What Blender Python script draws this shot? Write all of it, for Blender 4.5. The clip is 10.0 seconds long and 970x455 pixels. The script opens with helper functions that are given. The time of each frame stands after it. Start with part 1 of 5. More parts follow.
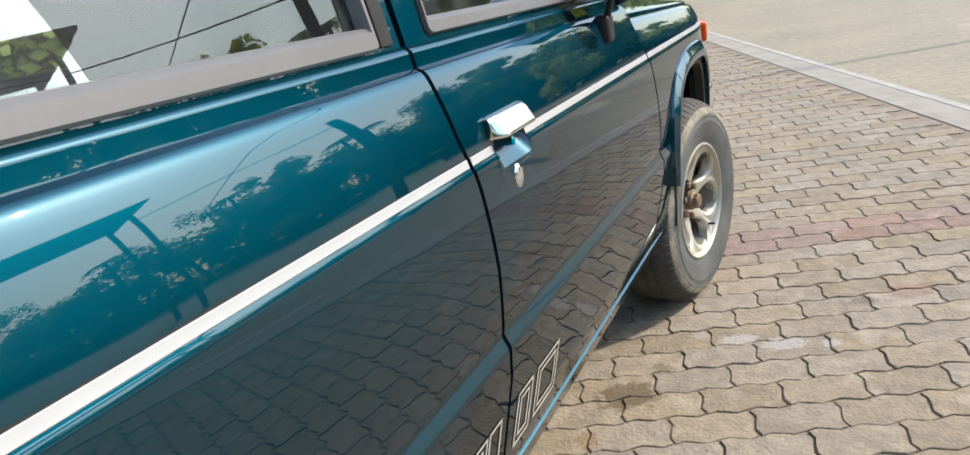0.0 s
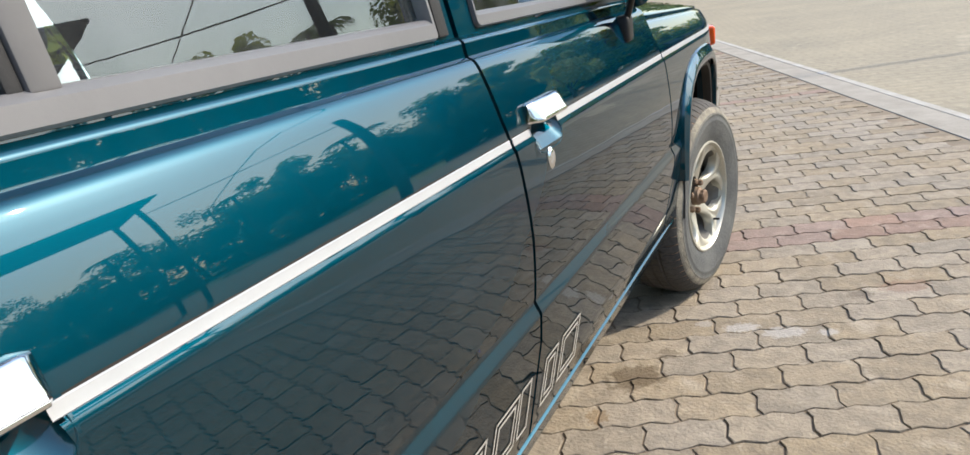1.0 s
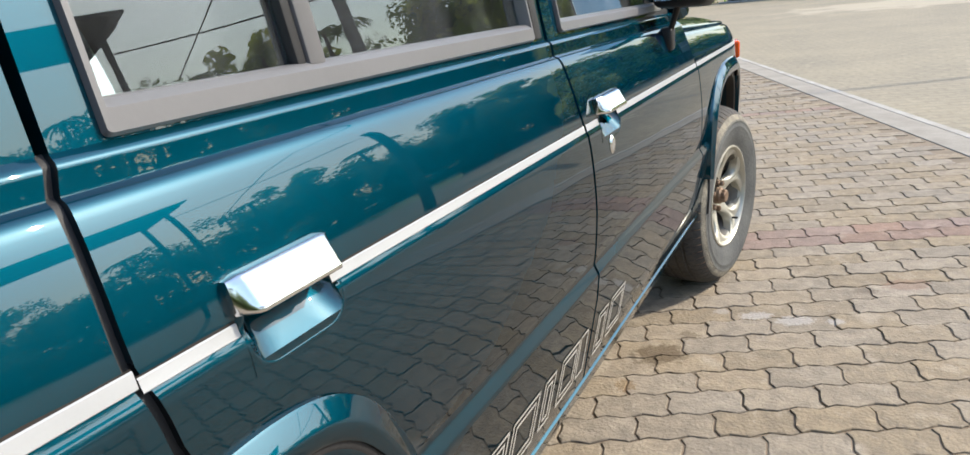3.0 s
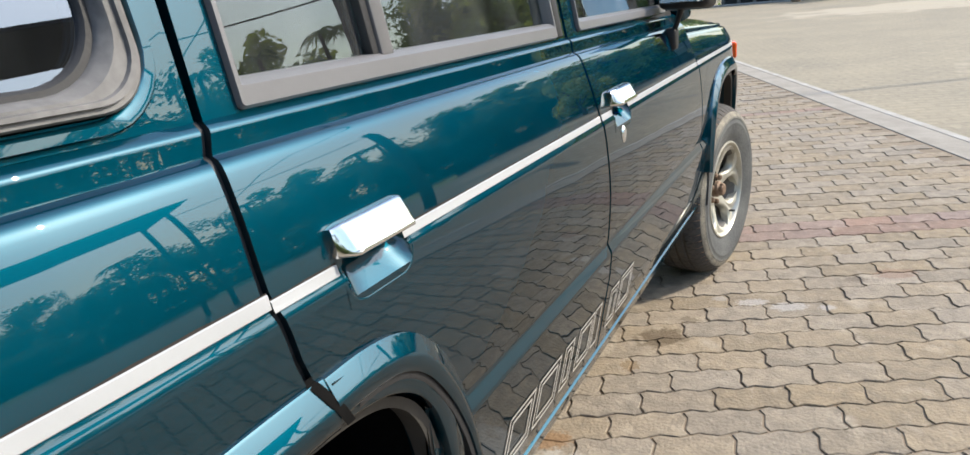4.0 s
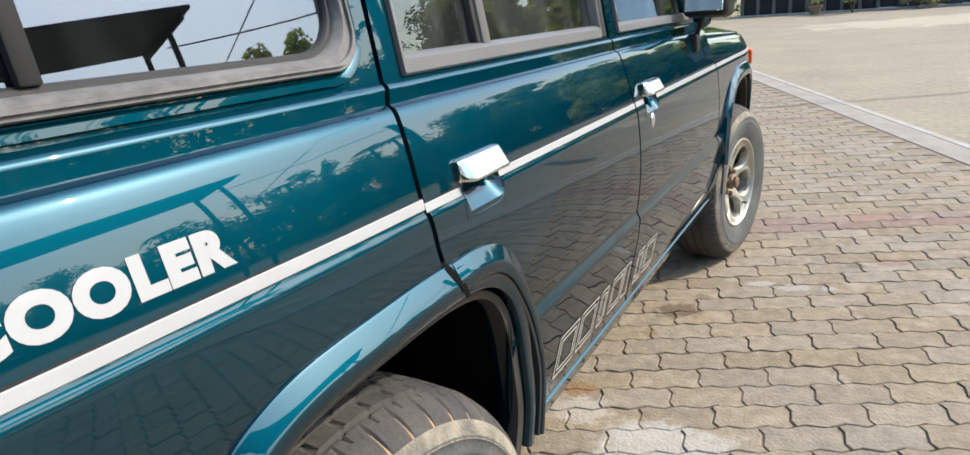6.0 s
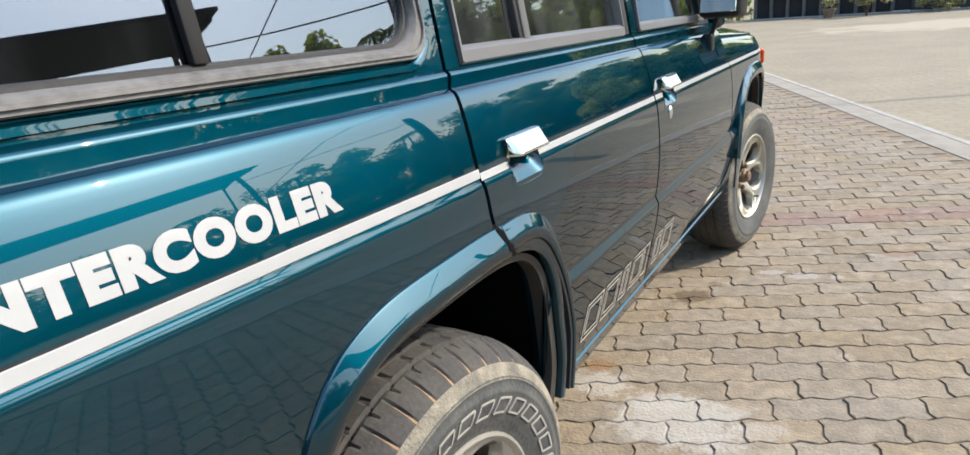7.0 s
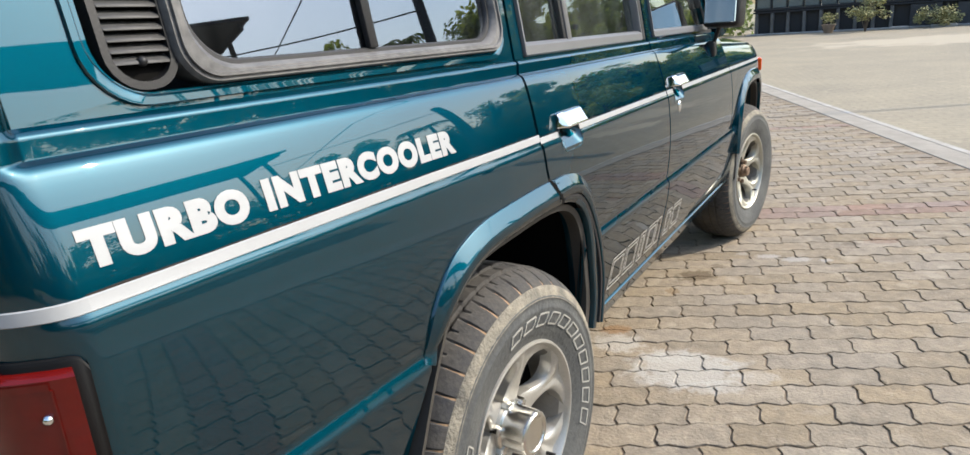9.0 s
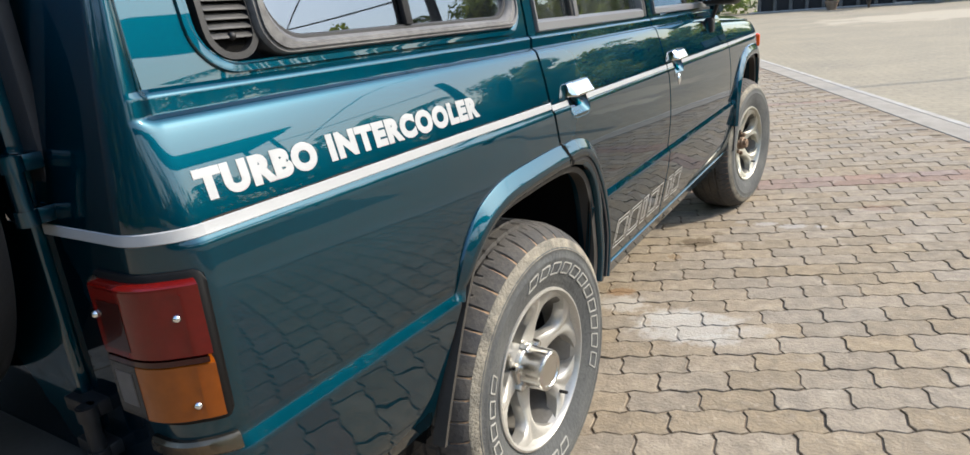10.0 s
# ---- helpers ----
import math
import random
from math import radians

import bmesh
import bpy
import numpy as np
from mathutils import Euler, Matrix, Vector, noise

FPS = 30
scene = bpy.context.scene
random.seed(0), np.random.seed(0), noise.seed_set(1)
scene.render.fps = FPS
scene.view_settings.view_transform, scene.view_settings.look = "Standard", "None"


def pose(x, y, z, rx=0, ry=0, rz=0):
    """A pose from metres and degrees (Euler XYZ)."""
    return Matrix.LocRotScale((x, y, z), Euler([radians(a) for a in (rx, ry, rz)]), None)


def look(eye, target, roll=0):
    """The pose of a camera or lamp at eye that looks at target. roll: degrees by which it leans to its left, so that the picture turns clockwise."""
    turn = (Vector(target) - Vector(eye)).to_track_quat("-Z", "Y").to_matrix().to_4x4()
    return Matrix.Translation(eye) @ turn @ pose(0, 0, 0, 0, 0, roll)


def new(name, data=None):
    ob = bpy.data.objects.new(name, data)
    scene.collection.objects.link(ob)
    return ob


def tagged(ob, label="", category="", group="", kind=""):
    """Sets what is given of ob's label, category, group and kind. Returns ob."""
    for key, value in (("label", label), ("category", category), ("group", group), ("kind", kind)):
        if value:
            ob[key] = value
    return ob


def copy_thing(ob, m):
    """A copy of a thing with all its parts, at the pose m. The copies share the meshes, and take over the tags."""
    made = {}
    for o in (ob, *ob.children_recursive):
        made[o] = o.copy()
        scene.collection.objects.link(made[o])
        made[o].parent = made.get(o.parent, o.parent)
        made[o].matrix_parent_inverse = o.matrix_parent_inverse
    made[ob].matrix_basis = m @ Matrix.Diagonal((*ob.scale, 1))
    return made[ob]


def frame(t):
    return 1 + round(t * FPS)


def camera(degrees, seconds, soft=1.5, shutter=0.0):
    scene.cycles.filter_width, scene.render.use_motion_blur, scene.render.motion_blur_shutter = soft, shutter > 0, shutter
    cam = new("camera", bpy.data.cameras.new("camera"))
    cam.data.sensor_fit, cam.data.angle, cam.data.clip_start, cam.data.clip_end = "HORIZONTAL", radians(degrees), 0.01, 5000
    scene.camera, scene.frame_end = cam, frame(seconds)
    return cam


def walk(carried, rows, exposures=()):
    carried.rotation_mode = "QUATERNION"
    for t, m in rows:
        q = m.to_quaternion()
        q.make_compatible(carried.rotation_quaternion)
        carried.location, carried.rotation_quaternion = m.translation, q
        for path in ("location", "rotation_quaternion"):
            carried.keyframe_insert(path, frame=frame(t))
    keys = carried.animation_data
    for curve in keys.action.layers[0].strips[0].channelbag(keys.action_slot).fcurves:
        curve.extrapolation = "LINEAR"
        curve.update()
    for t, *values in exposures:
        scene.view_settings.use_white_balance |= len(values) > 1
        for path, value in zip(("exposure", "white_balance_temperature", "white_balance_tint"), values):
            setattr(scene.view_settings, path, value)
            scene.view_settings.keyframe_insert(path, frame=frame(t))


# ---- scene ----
cam = camera(71.07, 10.0)
PATH = [
    (0, (0.469, 0.319, 1.176), (-0.499, 1.936, 0.508), -9.78),
    (0.5, (0.472, 0.245, 1.179), (-0.491, 1.868, 0.515), -9.12),
    (1, (0.467, 0.184, 1.180), (-0.495, 1.807, 0.518), -8.53),
    (1.5, (0.465, 0.118, 1.188), (-0.506, 1.734, 0.521), -7.31),
    (2, (0.467, 0.044, 1.190), (-0.507, 1.661, 0.528), -6.57),
    (2.5, (0.461, -0.021, 1.198), (-0.516, 1.598, 0.547), -6.35),
    (4, (0.470, -0.235, 1.210), (-0.487, 1.400, 0.568), -5.88),
    (4.5, (0.484, -0.316, 1.213), (-0.473, 1.319, 0.573), -5.69),
    (5, (0.498, -0.390, 1.215), (-0.467, 1.242, 0.578), -5.38),
    (6.5, (0.555, -0.646, 1.216), (-0.450, 0.969, 0.601), -4.64),
    (7, (0.572, -0.734, 1.214), (-0.447, 0.875, 0.603), -4.71),
    (7.5, (0.593, -0.834, 1.213), (-0.434, 0.771, 0.606), -4.52),
    (8, (0.607, -0.920, 1.209), (-0.422, 0.688, 0.612), -4.12),
    (8.5, (0.634, -1.024, 1.207), (-0.403, 0.589, 0.639), -3.93),
    (9, (0.658, -1.112, 1.206), (-0.368, 0.506, 0.631), -4.34),
    (9.5, (0.686, -1.196, 1.204), (-0.340, 0.405, 0.585), -5.12),
    (10, (0.720, -1.283, 1.203), (-0.311, 0.314, 0.583), -5.22),
]
walk(cam, [(t, look(eye, target, roll)) for t, eye, target, roll in PATH])

# ---- world and sun ----
SUN = Vector((0.625, 0.455, 0.634)).normalized()
world = bpy.data.worlds.new("sky")
scene.world = world
world.use_nodes = True
wn = world.node_tree
sky = wn.nodes.new("ShaderNodeTexSky")
sky.sky_type = "NISHITA"
sky.sun_disc = False
sky.sun_elevation = math.asin(SUN.z)
sky.sun_rotation = math.atan2(SUN.x, SUN.y)
sky.air_density, sky.dust_density, sky.ozone_density = 1.5, 2.2, 1.2
clean = wn.nodes.new("ShaderNodeMix")
clean.data_type, clean.blend_type = "RGBA", "MULTIPLY"
clean.inputs[0].default_value = 1.0
clean.inputs[7].default_value = (1.02, 1.07, 1.17, 1)
wn.links.new(sky.outputs[0], clean.inputs[6])
wn.links.new(clean.outputs[2], wn.nodes["Background"].inputs[0])
wn.nodes["Background"].inputs[1].default_value = 0.15
sun_data = bpy.data.lights.new("sun", "SUN")
sun_data.energy, sun_data.angle, sun_data.color = 2.7, radians(0.55), (1.0, 0.915, 0.775)
sun_ob = new("sun", sun_data)
sun_ob.matrix_world = look(SUN * 40, (0, 0, 0))
scene.view_settings.exposure = 1.04


# ---- materials ----
def material(name, color, rough=0.5, metal=0.0, vary=0.15, scale=6.0, bump=0.0, bump_scale=60.0, coat=0.0, second=None, spread=0.5, spec=0.5, rand=""):
    """A surface with two scales of colour change, uneven gloss and a fine relief."""
    m = bpy.data.materials.new(name)
    m.use_nodes = True
    t = m.node_tree
    p = t.nodes["Principled BSDF"]
    geo = t.nodes.new("ShaderNodeNewGeometry")
    second = second or tuple(c * (1 - vary) for c in color)
    big, fine = t.nodes.new("ShaderNodeTexNoise"), t.nodes.new("ShaderNodeTexNoise")
    big.inputs["Scale"].default_value, big.inputs["Detail"].default_value = scale, 6
    fine.inputs["Scale"].default_value, fine.inputs["Detail"].default_value = scale * 14, 4
    for n in (big, fine):
        t.links.new(geo.outputs["Position"], n.inputs["Vector"])
    add = t.nodes.new("ShaderNodeMath")
    add.operation = "MULTIPLY_ADD"
    add.inputs[1].default_value = 0.45
    t.links.new(fine.outputs[0], add.inputs[0])
    t.links.new(big.outputs[0], add.inputs[2])
    ramp = t.nodes.new("ShaderNodeValToRGB")
    ramp.color_ramp.elements[0].position, ramp.color_ramp.elements[1].position = 0.72 - spread / 2, 0.72 + spread / 2
    ramp.color_ramp.elements[0].color, ramp.color_ramp.elements[1].color = (*second, 1), (*color, 1)
    t.links.new(add.outputs[0], ramp.inputs[0])
    out = ramp.outputs[0]
    if rand:
        if rand == "object":
            src = t.nodes.new("ShaderNodeObjectInfo").outputs["Random"]
        else:
            src = geo.outputs["Random Per Island"]
        hsv = t.nodes.new("ShaderNodeHueSaturation")
        span = t.nodes.new("ShaderNodeMapRange")
        span.inputs[3].default_value, span.inputs[4].default_value = 0.89, 1.09
        t.links.new(src, span.inputs[0])
        t.links.new(span.outputs[0], hsv.inputs["Value"])
        sat = t.nodes.new("ShaderNodeMapRange")
        mul = t.nodes.new("ShaderNodeMath")
        mul.operation = "FRACT"
        ten = t.nodes.new("ShaderNodeMath")
        ten.operation = "MULTIPLY"
        ten.inputs[1].default_value = 17.3
        t.links.new(src, ten.inputs[0])
        t.links.new(ten.outputs[0], mul.inputs[0])
        t.links.new(mul.outputs[0], sat.inputs[0])
        sat.inputs[3].default_value, sat.inputs[4].default_value = 0.80, 1.14
        t.links.new(sat.outputs[0], hsv.inputs["Saturation"])
        t.links.new(out, hsv.inputs["Color"])
        out = hsv.outputs[0]
    t.links.new(out, p.inputs["Base Color"])
    r = t.nodes.new("ShaderNodeMapRange")
    r.inputs[3].default_value, r.inputs[4].default_value = max(0.0, rough * 0.85), min(1.0, rough * 1.15)
    t.links.new(add.outputs[0], r.inputs[0])
    t.links.new(r.outputs[0], p.inputs["Roughness"])
    p.inputs["Metallic"].default_value = metal
    p.inputs["Coat Weight"].default_value = coat
    p.inputs["Coat Roughness"].default_value = 0.012
    p.inputs["Specular IOR Level"].default_value = spec
    if bump:
        b = t.nodes.new("ShaderNodeBump")
        n = t.nodes.new("ShaderNodeTexNoise")
        n.inputs["Scale"].default_value, n.inputs["Detail"].default_value = bump_scale, 8
        t.links.new(geo.outputs["Position"], n.inputs["Vector"])
        b.inputs["Strength"].default_value, b.inputs["Distance"].default_value = bump, 0.01
        t.links.new(n.outputs[0], b.inputs["Height"])
        t.links.new(b.outputs[0], p.inputs["Normal"])
    return m


def paint_material(name, color):
    """Metallic car paint: coloured flakes under a clear coat with a slight waviness and a film of dust."""
    m = material(name, color, 0.46, 1.0, vary=0.10, scale=2.5, coat=1.0)
    t = m.node_tree
    p = t.nodes["Principled BSDF"]
    geo = t.nodes.new("ShaderNodeNewGeometry")
    wave = t.nodes.new("ShaderNodeTexNoise")
    wave.inputs["Scale"].default_value, wave.inputs["Detail"].default_value = 5.0, 1
    squeeze = t.nodes.new("ShaderNodeVectorMath")
    squeeze.operation = "MULTIPLY"
    squeeze.inputs[1].default_value = (1, 0.7, 1.9)
    t.links.new(geo.outputs["Position"], squeeze.inputs[0])
    t.links.new(squeeze.outputs[0], wave.inputs["Vector"])
    b = t.nodes.new("ShaderNodeBump")
    b.inputs["Strength"].default_value, b.inputs["Distance"].default_value = 0.055, 0.01
    t.links.new(wave.outputs[0], b.inputs["Height"])
    t.links.new(b.outputs[0], p.inputs["Coat Normal"])
    p.inputs["Coat IOR"].default_value = 1.59
    p.inputs["Specular Tint"].default_value = (0.0, 0.10, 0.15, 1)
    return m


def glass_material(name, tint, ior, dust=0.03, sheen=(0.84, 0.95, 0.96)):
    """Window glass: a see-through tint under a mirror-like surface, with a thin film of dust and wiped streaks."""
    m = bpy.data.materials.new(name)
    m.use_nodes = True
    t = m.node_tree
    t.nodes.remove(t.nodes["Principled BSDF"])
    out = t.nodes["Material Output"]
    clear, gloss, mix = t.nodes.new("ShaderNodeBsdfTransparent"), t.nodes.new("ShaderNodeBsdfGlossy"), t.nodes.new("ShaderNodeMixShader")
    film, dusty = t.nodes.new("ShaderNodeBsdfDiffuse"), t.nodes.new("ShaderNodeMixShader")
    film.inputs[0].default_value = (0.58, 0.62, 0.64, 1)
    geo, streak, span = t.nodes.new("ShaderNodeNewGeometry"), t.nodes.new("ShaderNodeTexNoise"), t.nodes.new("ShaderNodeMapRange")
    squeeze = t.nodes.new("ShaderNodeVectorMath")
    squeeze.operation = "MULTIPLY"
    squeeze.inputs[1].default_value = (1, 1, 0.25)
    streak.inputs["Scale"].default_value, streak.inputs["Detail"].default_value = 14, 6
    t.links.new(geo.outputs["Position"], squeeze.inputs[0])
    t.links.new(squeeze.outputs[0], streak.inputs["Vector"])
    span.inputs[1].default_value, span.inputs[2].default_value = 0.4, 0.75
    span.inputs[3].default_value, span.inputs[4].default_value = dust * 0.5, dust * 3
    t.links.new(streak.outputs[0], span.inputs[0])
    fres = t.nodes.new("ShaderNodeFresnel")
    fres.inputs[0].default_value = ior
    clear.inputs[0].default_value = (*tint, 1)
    gloss.inputs["Roughness"].default_value = 0.005
    gloss.inputs["Color"].default_value = (*sheen, 1)
    t.links.new(span.outputs[0], dusty.inputs[0])
    t.links.new(clear.outputs[0], dusty.inputs[1])
    t.links.new(film.outputs[0], dusty.inputs[2])
    t.links.new(fres.outputs[0], mix.inputs[0])
    t.links.new(dusty.outputs[0], mix.inputs[1])
    t.links.new(gloss.outputs[0], mix.inputs[2])
    t.links.new(mix.outputs[0], out.inputs[0])
    return m


PAINT = paint_material("teal_metallic_paint", (0.0001, 0.046, 0.0735))
DARK_BROWN = material("dark_brown", (0.024, 0.018, 0.014), 0.9, vary=0.5, scale=60)
WHITE = material("white_vinyl", (0.37, 0.376, 0.378), 0.35, vary=0.06, scale=20, coat=0.4)
CHROME = material("chrome", (0.80, 0.80, 0.79), 0.10, 1.0, vary=0.05, scale=30)
# Darker copy of the alloy; the recess's shade is in its colour.
ALLOY_DIM = material("shaded_barrel", (0.20, 0.19, 0.17), 0.5, 0.5, vary=0.4, scale=9, bump=0.1, bump_scale=60)
ALLOY = material("painted_alloy", (0.53, 0.51, 0.46), 0.36, 0.6, vary=0.25, scale=14, bump=0.05, bump_scale=90)
TRIM = material("grey_satin_trim", (0.135, 0.133, 0.135), 0.34, vary=0.10, scale=6, bump=0.02, bump_scale=200)
GASKET = material("weathered_gasket", (0.150, 0.146, 0.142), 0.55, second=(0.045, 0.044, 0.044), scale=5, spread=0.35, bump=0.06, bump_scale=60)
SLAT = material("grey_vent_plastic", (0.060, 0.059, 0.058), 0.55, second=(0.03, 0.03, 0.03), scale=12, bump=0.05, bump_scale=150)
BEZEL = material("black_bezel", (0.008, 0.008, 0.008), 0.55, vary=0.3, scale=12, spec=0.2)
SATIN = material("satin_chrome", (0.66, 0.65, 0.62), 0.24, 1.0, vary=0.12, scale=30)
OLD_CHROME = material("tarnished_chrome", (0.20, 0.17, 0.13), 0.25, 0.9, second=(0.10, 0.075, 0.05), scale=14, spread=0.5, bump=0.1)
RUBBER = material("black_rubber", (0.018, 0.018, 0.019), 0.6, vary=0.3, scale=12, bump=0.1, bump_scale=120)
PLASTIC = material("black_plastic", (0.014, 0.014, 0.015), 0.45, spec=0.35, vary=0.3, scale=12, bump=0.06, bump_scale=300)
TYRE = material("dusty_tyre", (0.100, 0.102, 0.096), 0.68, second=(0.030, 0.033, 0.036), scale=7, spread=0.5, bump=0.25, bump_scale=110)
SHOULDER = material("dusty_shoulder", (0.30, 0.268, 0.205), 0.9, second=(0.10, 0.093, 0.078), scale=28, spread=0.5, bump=0.5, bump_scale=160)
RUST = material("rusty_hub_metal", (0.26, 0.19, 0.13), 0.6, 0.4, second=(0.11, 0.06, 0.035), scale=30, spread=0.5, bump=0.2, bump_scale=150)
ALLOY_OLD = material("yellowed_alloy", (0.54, 0.52, 0.44), 0.38, 0.6, vary=0.3, scale=14, bump=0.05, bump_scale=90)
TREAD = material("tread_rubber", (0.085, 0.076, 0.064), 0.8, second=(0.022, 0.023, 0.026), scale=9, bump=0.2, bump_scale=90)
DIRT = material("dried_mud", (0.36, 0.23, 0.13), 0.95, vary=0.3, scale=30, bump=0.3)
LETTER = material("tyre_lettering", (0.38, 0.37, 0.33), 0.7, vary=0.3, scale=40)
DECAL = material("pale_grey_decal", (0.42, 0.40, 0.36), 0.45, vary=0.2, scale=25, coat=0.3)
# Near black: the colour itself holds the shade of wells and underside.
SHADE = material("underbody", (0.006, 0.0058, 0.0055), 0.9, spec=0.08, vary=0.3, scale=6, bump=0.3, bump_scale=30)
LIPMAT = material("dusty_wheelhouse_lip", (0.05, 0.045, 0.038), 0.6, vary=0.4, scale=10, bump=0.1)
GLASS = glass_material("window_glass", (0.96, 0.985, 0.98), 1.8, 0.030)
FARGLASS = glass_material("far_window_glass", (0.96, 0.98, 0.975), 1.5, 0.008)
DARKGLASS = glass_material("rear_quarter_glass", (0.40, 0.43, 0.45), 2.3, 0.010, (0.70, 0.82, 1.0))
MIRROR = material("mirror_glass", (0.9, 0.92, 0.93), 0.02, 1.0, vary=0.02)
STEEL_ROD = material("seat_steel", (0.5, 0.5, 0.5), 0.3, 1.0, vary=0.1)
FABRIC = material("grey_seat_fabric", (0.11, 0.11, 0.115), 0.9, vary=0.3, scale=20, bump=0.3, bump_scale=300)


def lens_material(name, color):
    m = material(name, color, 0.22, vary=0.35, scale=5, coat=0.5, spec=0.2)
    return m


RED = lens_material("red_lens", (0.140, 0.004, 0.002))
AMBER = lens_material("amber_lens", (0.26, 0.060, 0.003))
CLEAR = lens_material("smoky_lens", (0.045, 0.032, 0.022))
DEEP_RED = lens_material("deep_red_lens", (0.035, 0.002, 0.002))
SMOKE = lens_material("grey_lens", (0.12, 0.10, 0.085))
ORANGE = lens_material("orange_lens", (0.75, 0.09, 0.01))


# ---- builders ----
def finish(bm, smooth=True, angle=35):
    bmesh.ops.remove_doubles(bm, verts=bm.verts, dist=1e-5)
    bmesh.ops.dissolve_degenerate(bm, edges=bm.edges, dist=1e-6)
    for f in bm.faces:
        f.smooth = smooth
    if smooth:
        for e in bm.edges:
            if len(e.link_faces) == 2 and e.calc_face_angle(0) > radians(angle):
                e.smooth = False


def part(name, bm, mat, parent=None, label="", smooth=True, angle=35):
    """Links a bmesh as one mesh object under a thing or a part."""
    finish(bm, smooth, angle)
    me = bpy.data.meshes.new(name)
    bm.to_mesh(me)
    bm.free()
    me.materials.append(mat)
    ob = new(name, me)
    ob.parent = parent
    if label:
        ob["label"] = label
    return ob


def thing(name, at=(0, 0, 0), **tags):
    ob = new(name)
    ob.location = at
    ob.empty_display_size = 0.1
    return tagged(ob, **tags)


def box_into(bm, lo, hi, bevel=0.0, segments=2, m=None):
    made = bmesh.ops.create_cube(bm, size=1.0)["verts"]
    for v in made:
        v.co = Vector([(lo[i] + hi[i]) / 2 + v.co[i] * (hi[i] - lo[i]) for i in range(3)])
    if bevel:
        edges = {e for v in made for e in v.link_edges}
        got = bmesh.ops.bevel(bm, geom=list(edges), offset=bevel, segments=segments, affect="EDGES", profile=0.5)
        made = list({v for f in got["faces"] for v in f.verts} | {v for v in made if v.is_valid})
    if m is not None:
        for v in made:
            v.co = m @ v.co
    return made


def box(lo, hi, bevel=0.0, segments=2, m=None):
    bm = bmesh.new()
    box_into(bm, lo, hi, bevel, segments, m)
    return bm


def grid_into(bm, rows, close=False, flip=False):
    """Faces between rows of points of one length."""
    vs = [[bm.verts.new(p) for p in row] for row in rows]
    n = len(rows[0])
    for a, b in zip(vs, vs[1:]):
        for i in range(n if close else n - 1):
            k = (i + 1) % n
            quad = (a[i], a[k], b[k], b[i])
            bm.faces.new(quad[::-1] if flip else quad)
    return vs


def grid(rows, close=False, flip=False):
    bm = bmesh.new()
    grid_into(bm, rows, close, flip)
    return bm


def tube_into(bm, points, radius, sides=8, cap=True):
    pts = [Vector(p) for p in points]
    rows = []
    for i, p in enumerate(pts):
        d = (pts[min(i + 1, len(pts) - 1)] - pts[max(i - 1, 0)]).normalized()
        a = d.orthogonal().normalized() if i == 0 else (a - d * a.dot(d)).normalized()
        b = d.cross(a)
        r = radius[i] if isinstance(radius, (list, tuple)) else radius
        rows.append([p + (a * math.cos(2 * math.pi * k / sides) + b * math.sin(2 * math.pi * k / sides)) * r for k in range(sides)])
    vs = grid_into(bm, rows, close=True)
    if cap:
        bm.faces.new(vs[0][::-1])
        bm.faces.new(vs[-1])


def lathe_into(bm, profile, sides, centre, axis_x=True, wobble=None):
    """profile: (radius, offset along the axis). The axis is x through centre."""
    rows = []
    for j, (r, x) in enumerate(profile):
        row = []
        for k in range(sides):
            rr = r + (wobble(j, k) if wobble else 0.0)
            a = 2 * math.pi * k / sides
            row.append((centre[0] + x, centre[1] + rr * math.cos(a), centre[2] + rr * math.sin(a)))
        rows.append(row)
    return grid_into(bm, rows, close=True)


def smooth_line(points, n):
    """n points spread evenly on a smooth curve through points."""
    pts = [np.array(p, float) for p in points]
    pts = [2 * pts[0] - pts[1]] + pts + [2 * pts[-1] - pts[-2]]
    fine = []
    for a, b, c, d in zip(pts, pts[1:], pts[2:], pts[3:]):
        for k in range(16):
            u = k / 16
            fine.append(0.5 * (2 * b + (c - a) * u + (2 * a - 5 * b + 4 * c - d) * u * u + (3 * b - a - 3 * c + d) * u**3))
    fine.append(pts[-2])
    fine = np.array(fine)
    run = np.r_[0, np.cumsum(np.linalg.norm(np.diff(fine, axis=0), axis=1))]
    at = np.linspace(0, run[-1], n)
    return np.stack([np.interp(at, run, fine[:, i]) for i in range(fine.shape[1])], 1)


def rounded(y0, y1, z0, z1, r, n=6):
    out = []
    for cy, cz, a0 in ((y1 - r, z1 - r, 0), (y0 + r, z1 - r, 90), (y0 + r, z0 + r, 180), (y1 - r, z0 + r, 270)):
        out += [(cy + r * math.cos(radians(a0 + 90 * k / n)), cz + r * math.sin(radians(a0 + 90 * k / n))) for k in range(n + 1)]
    return out


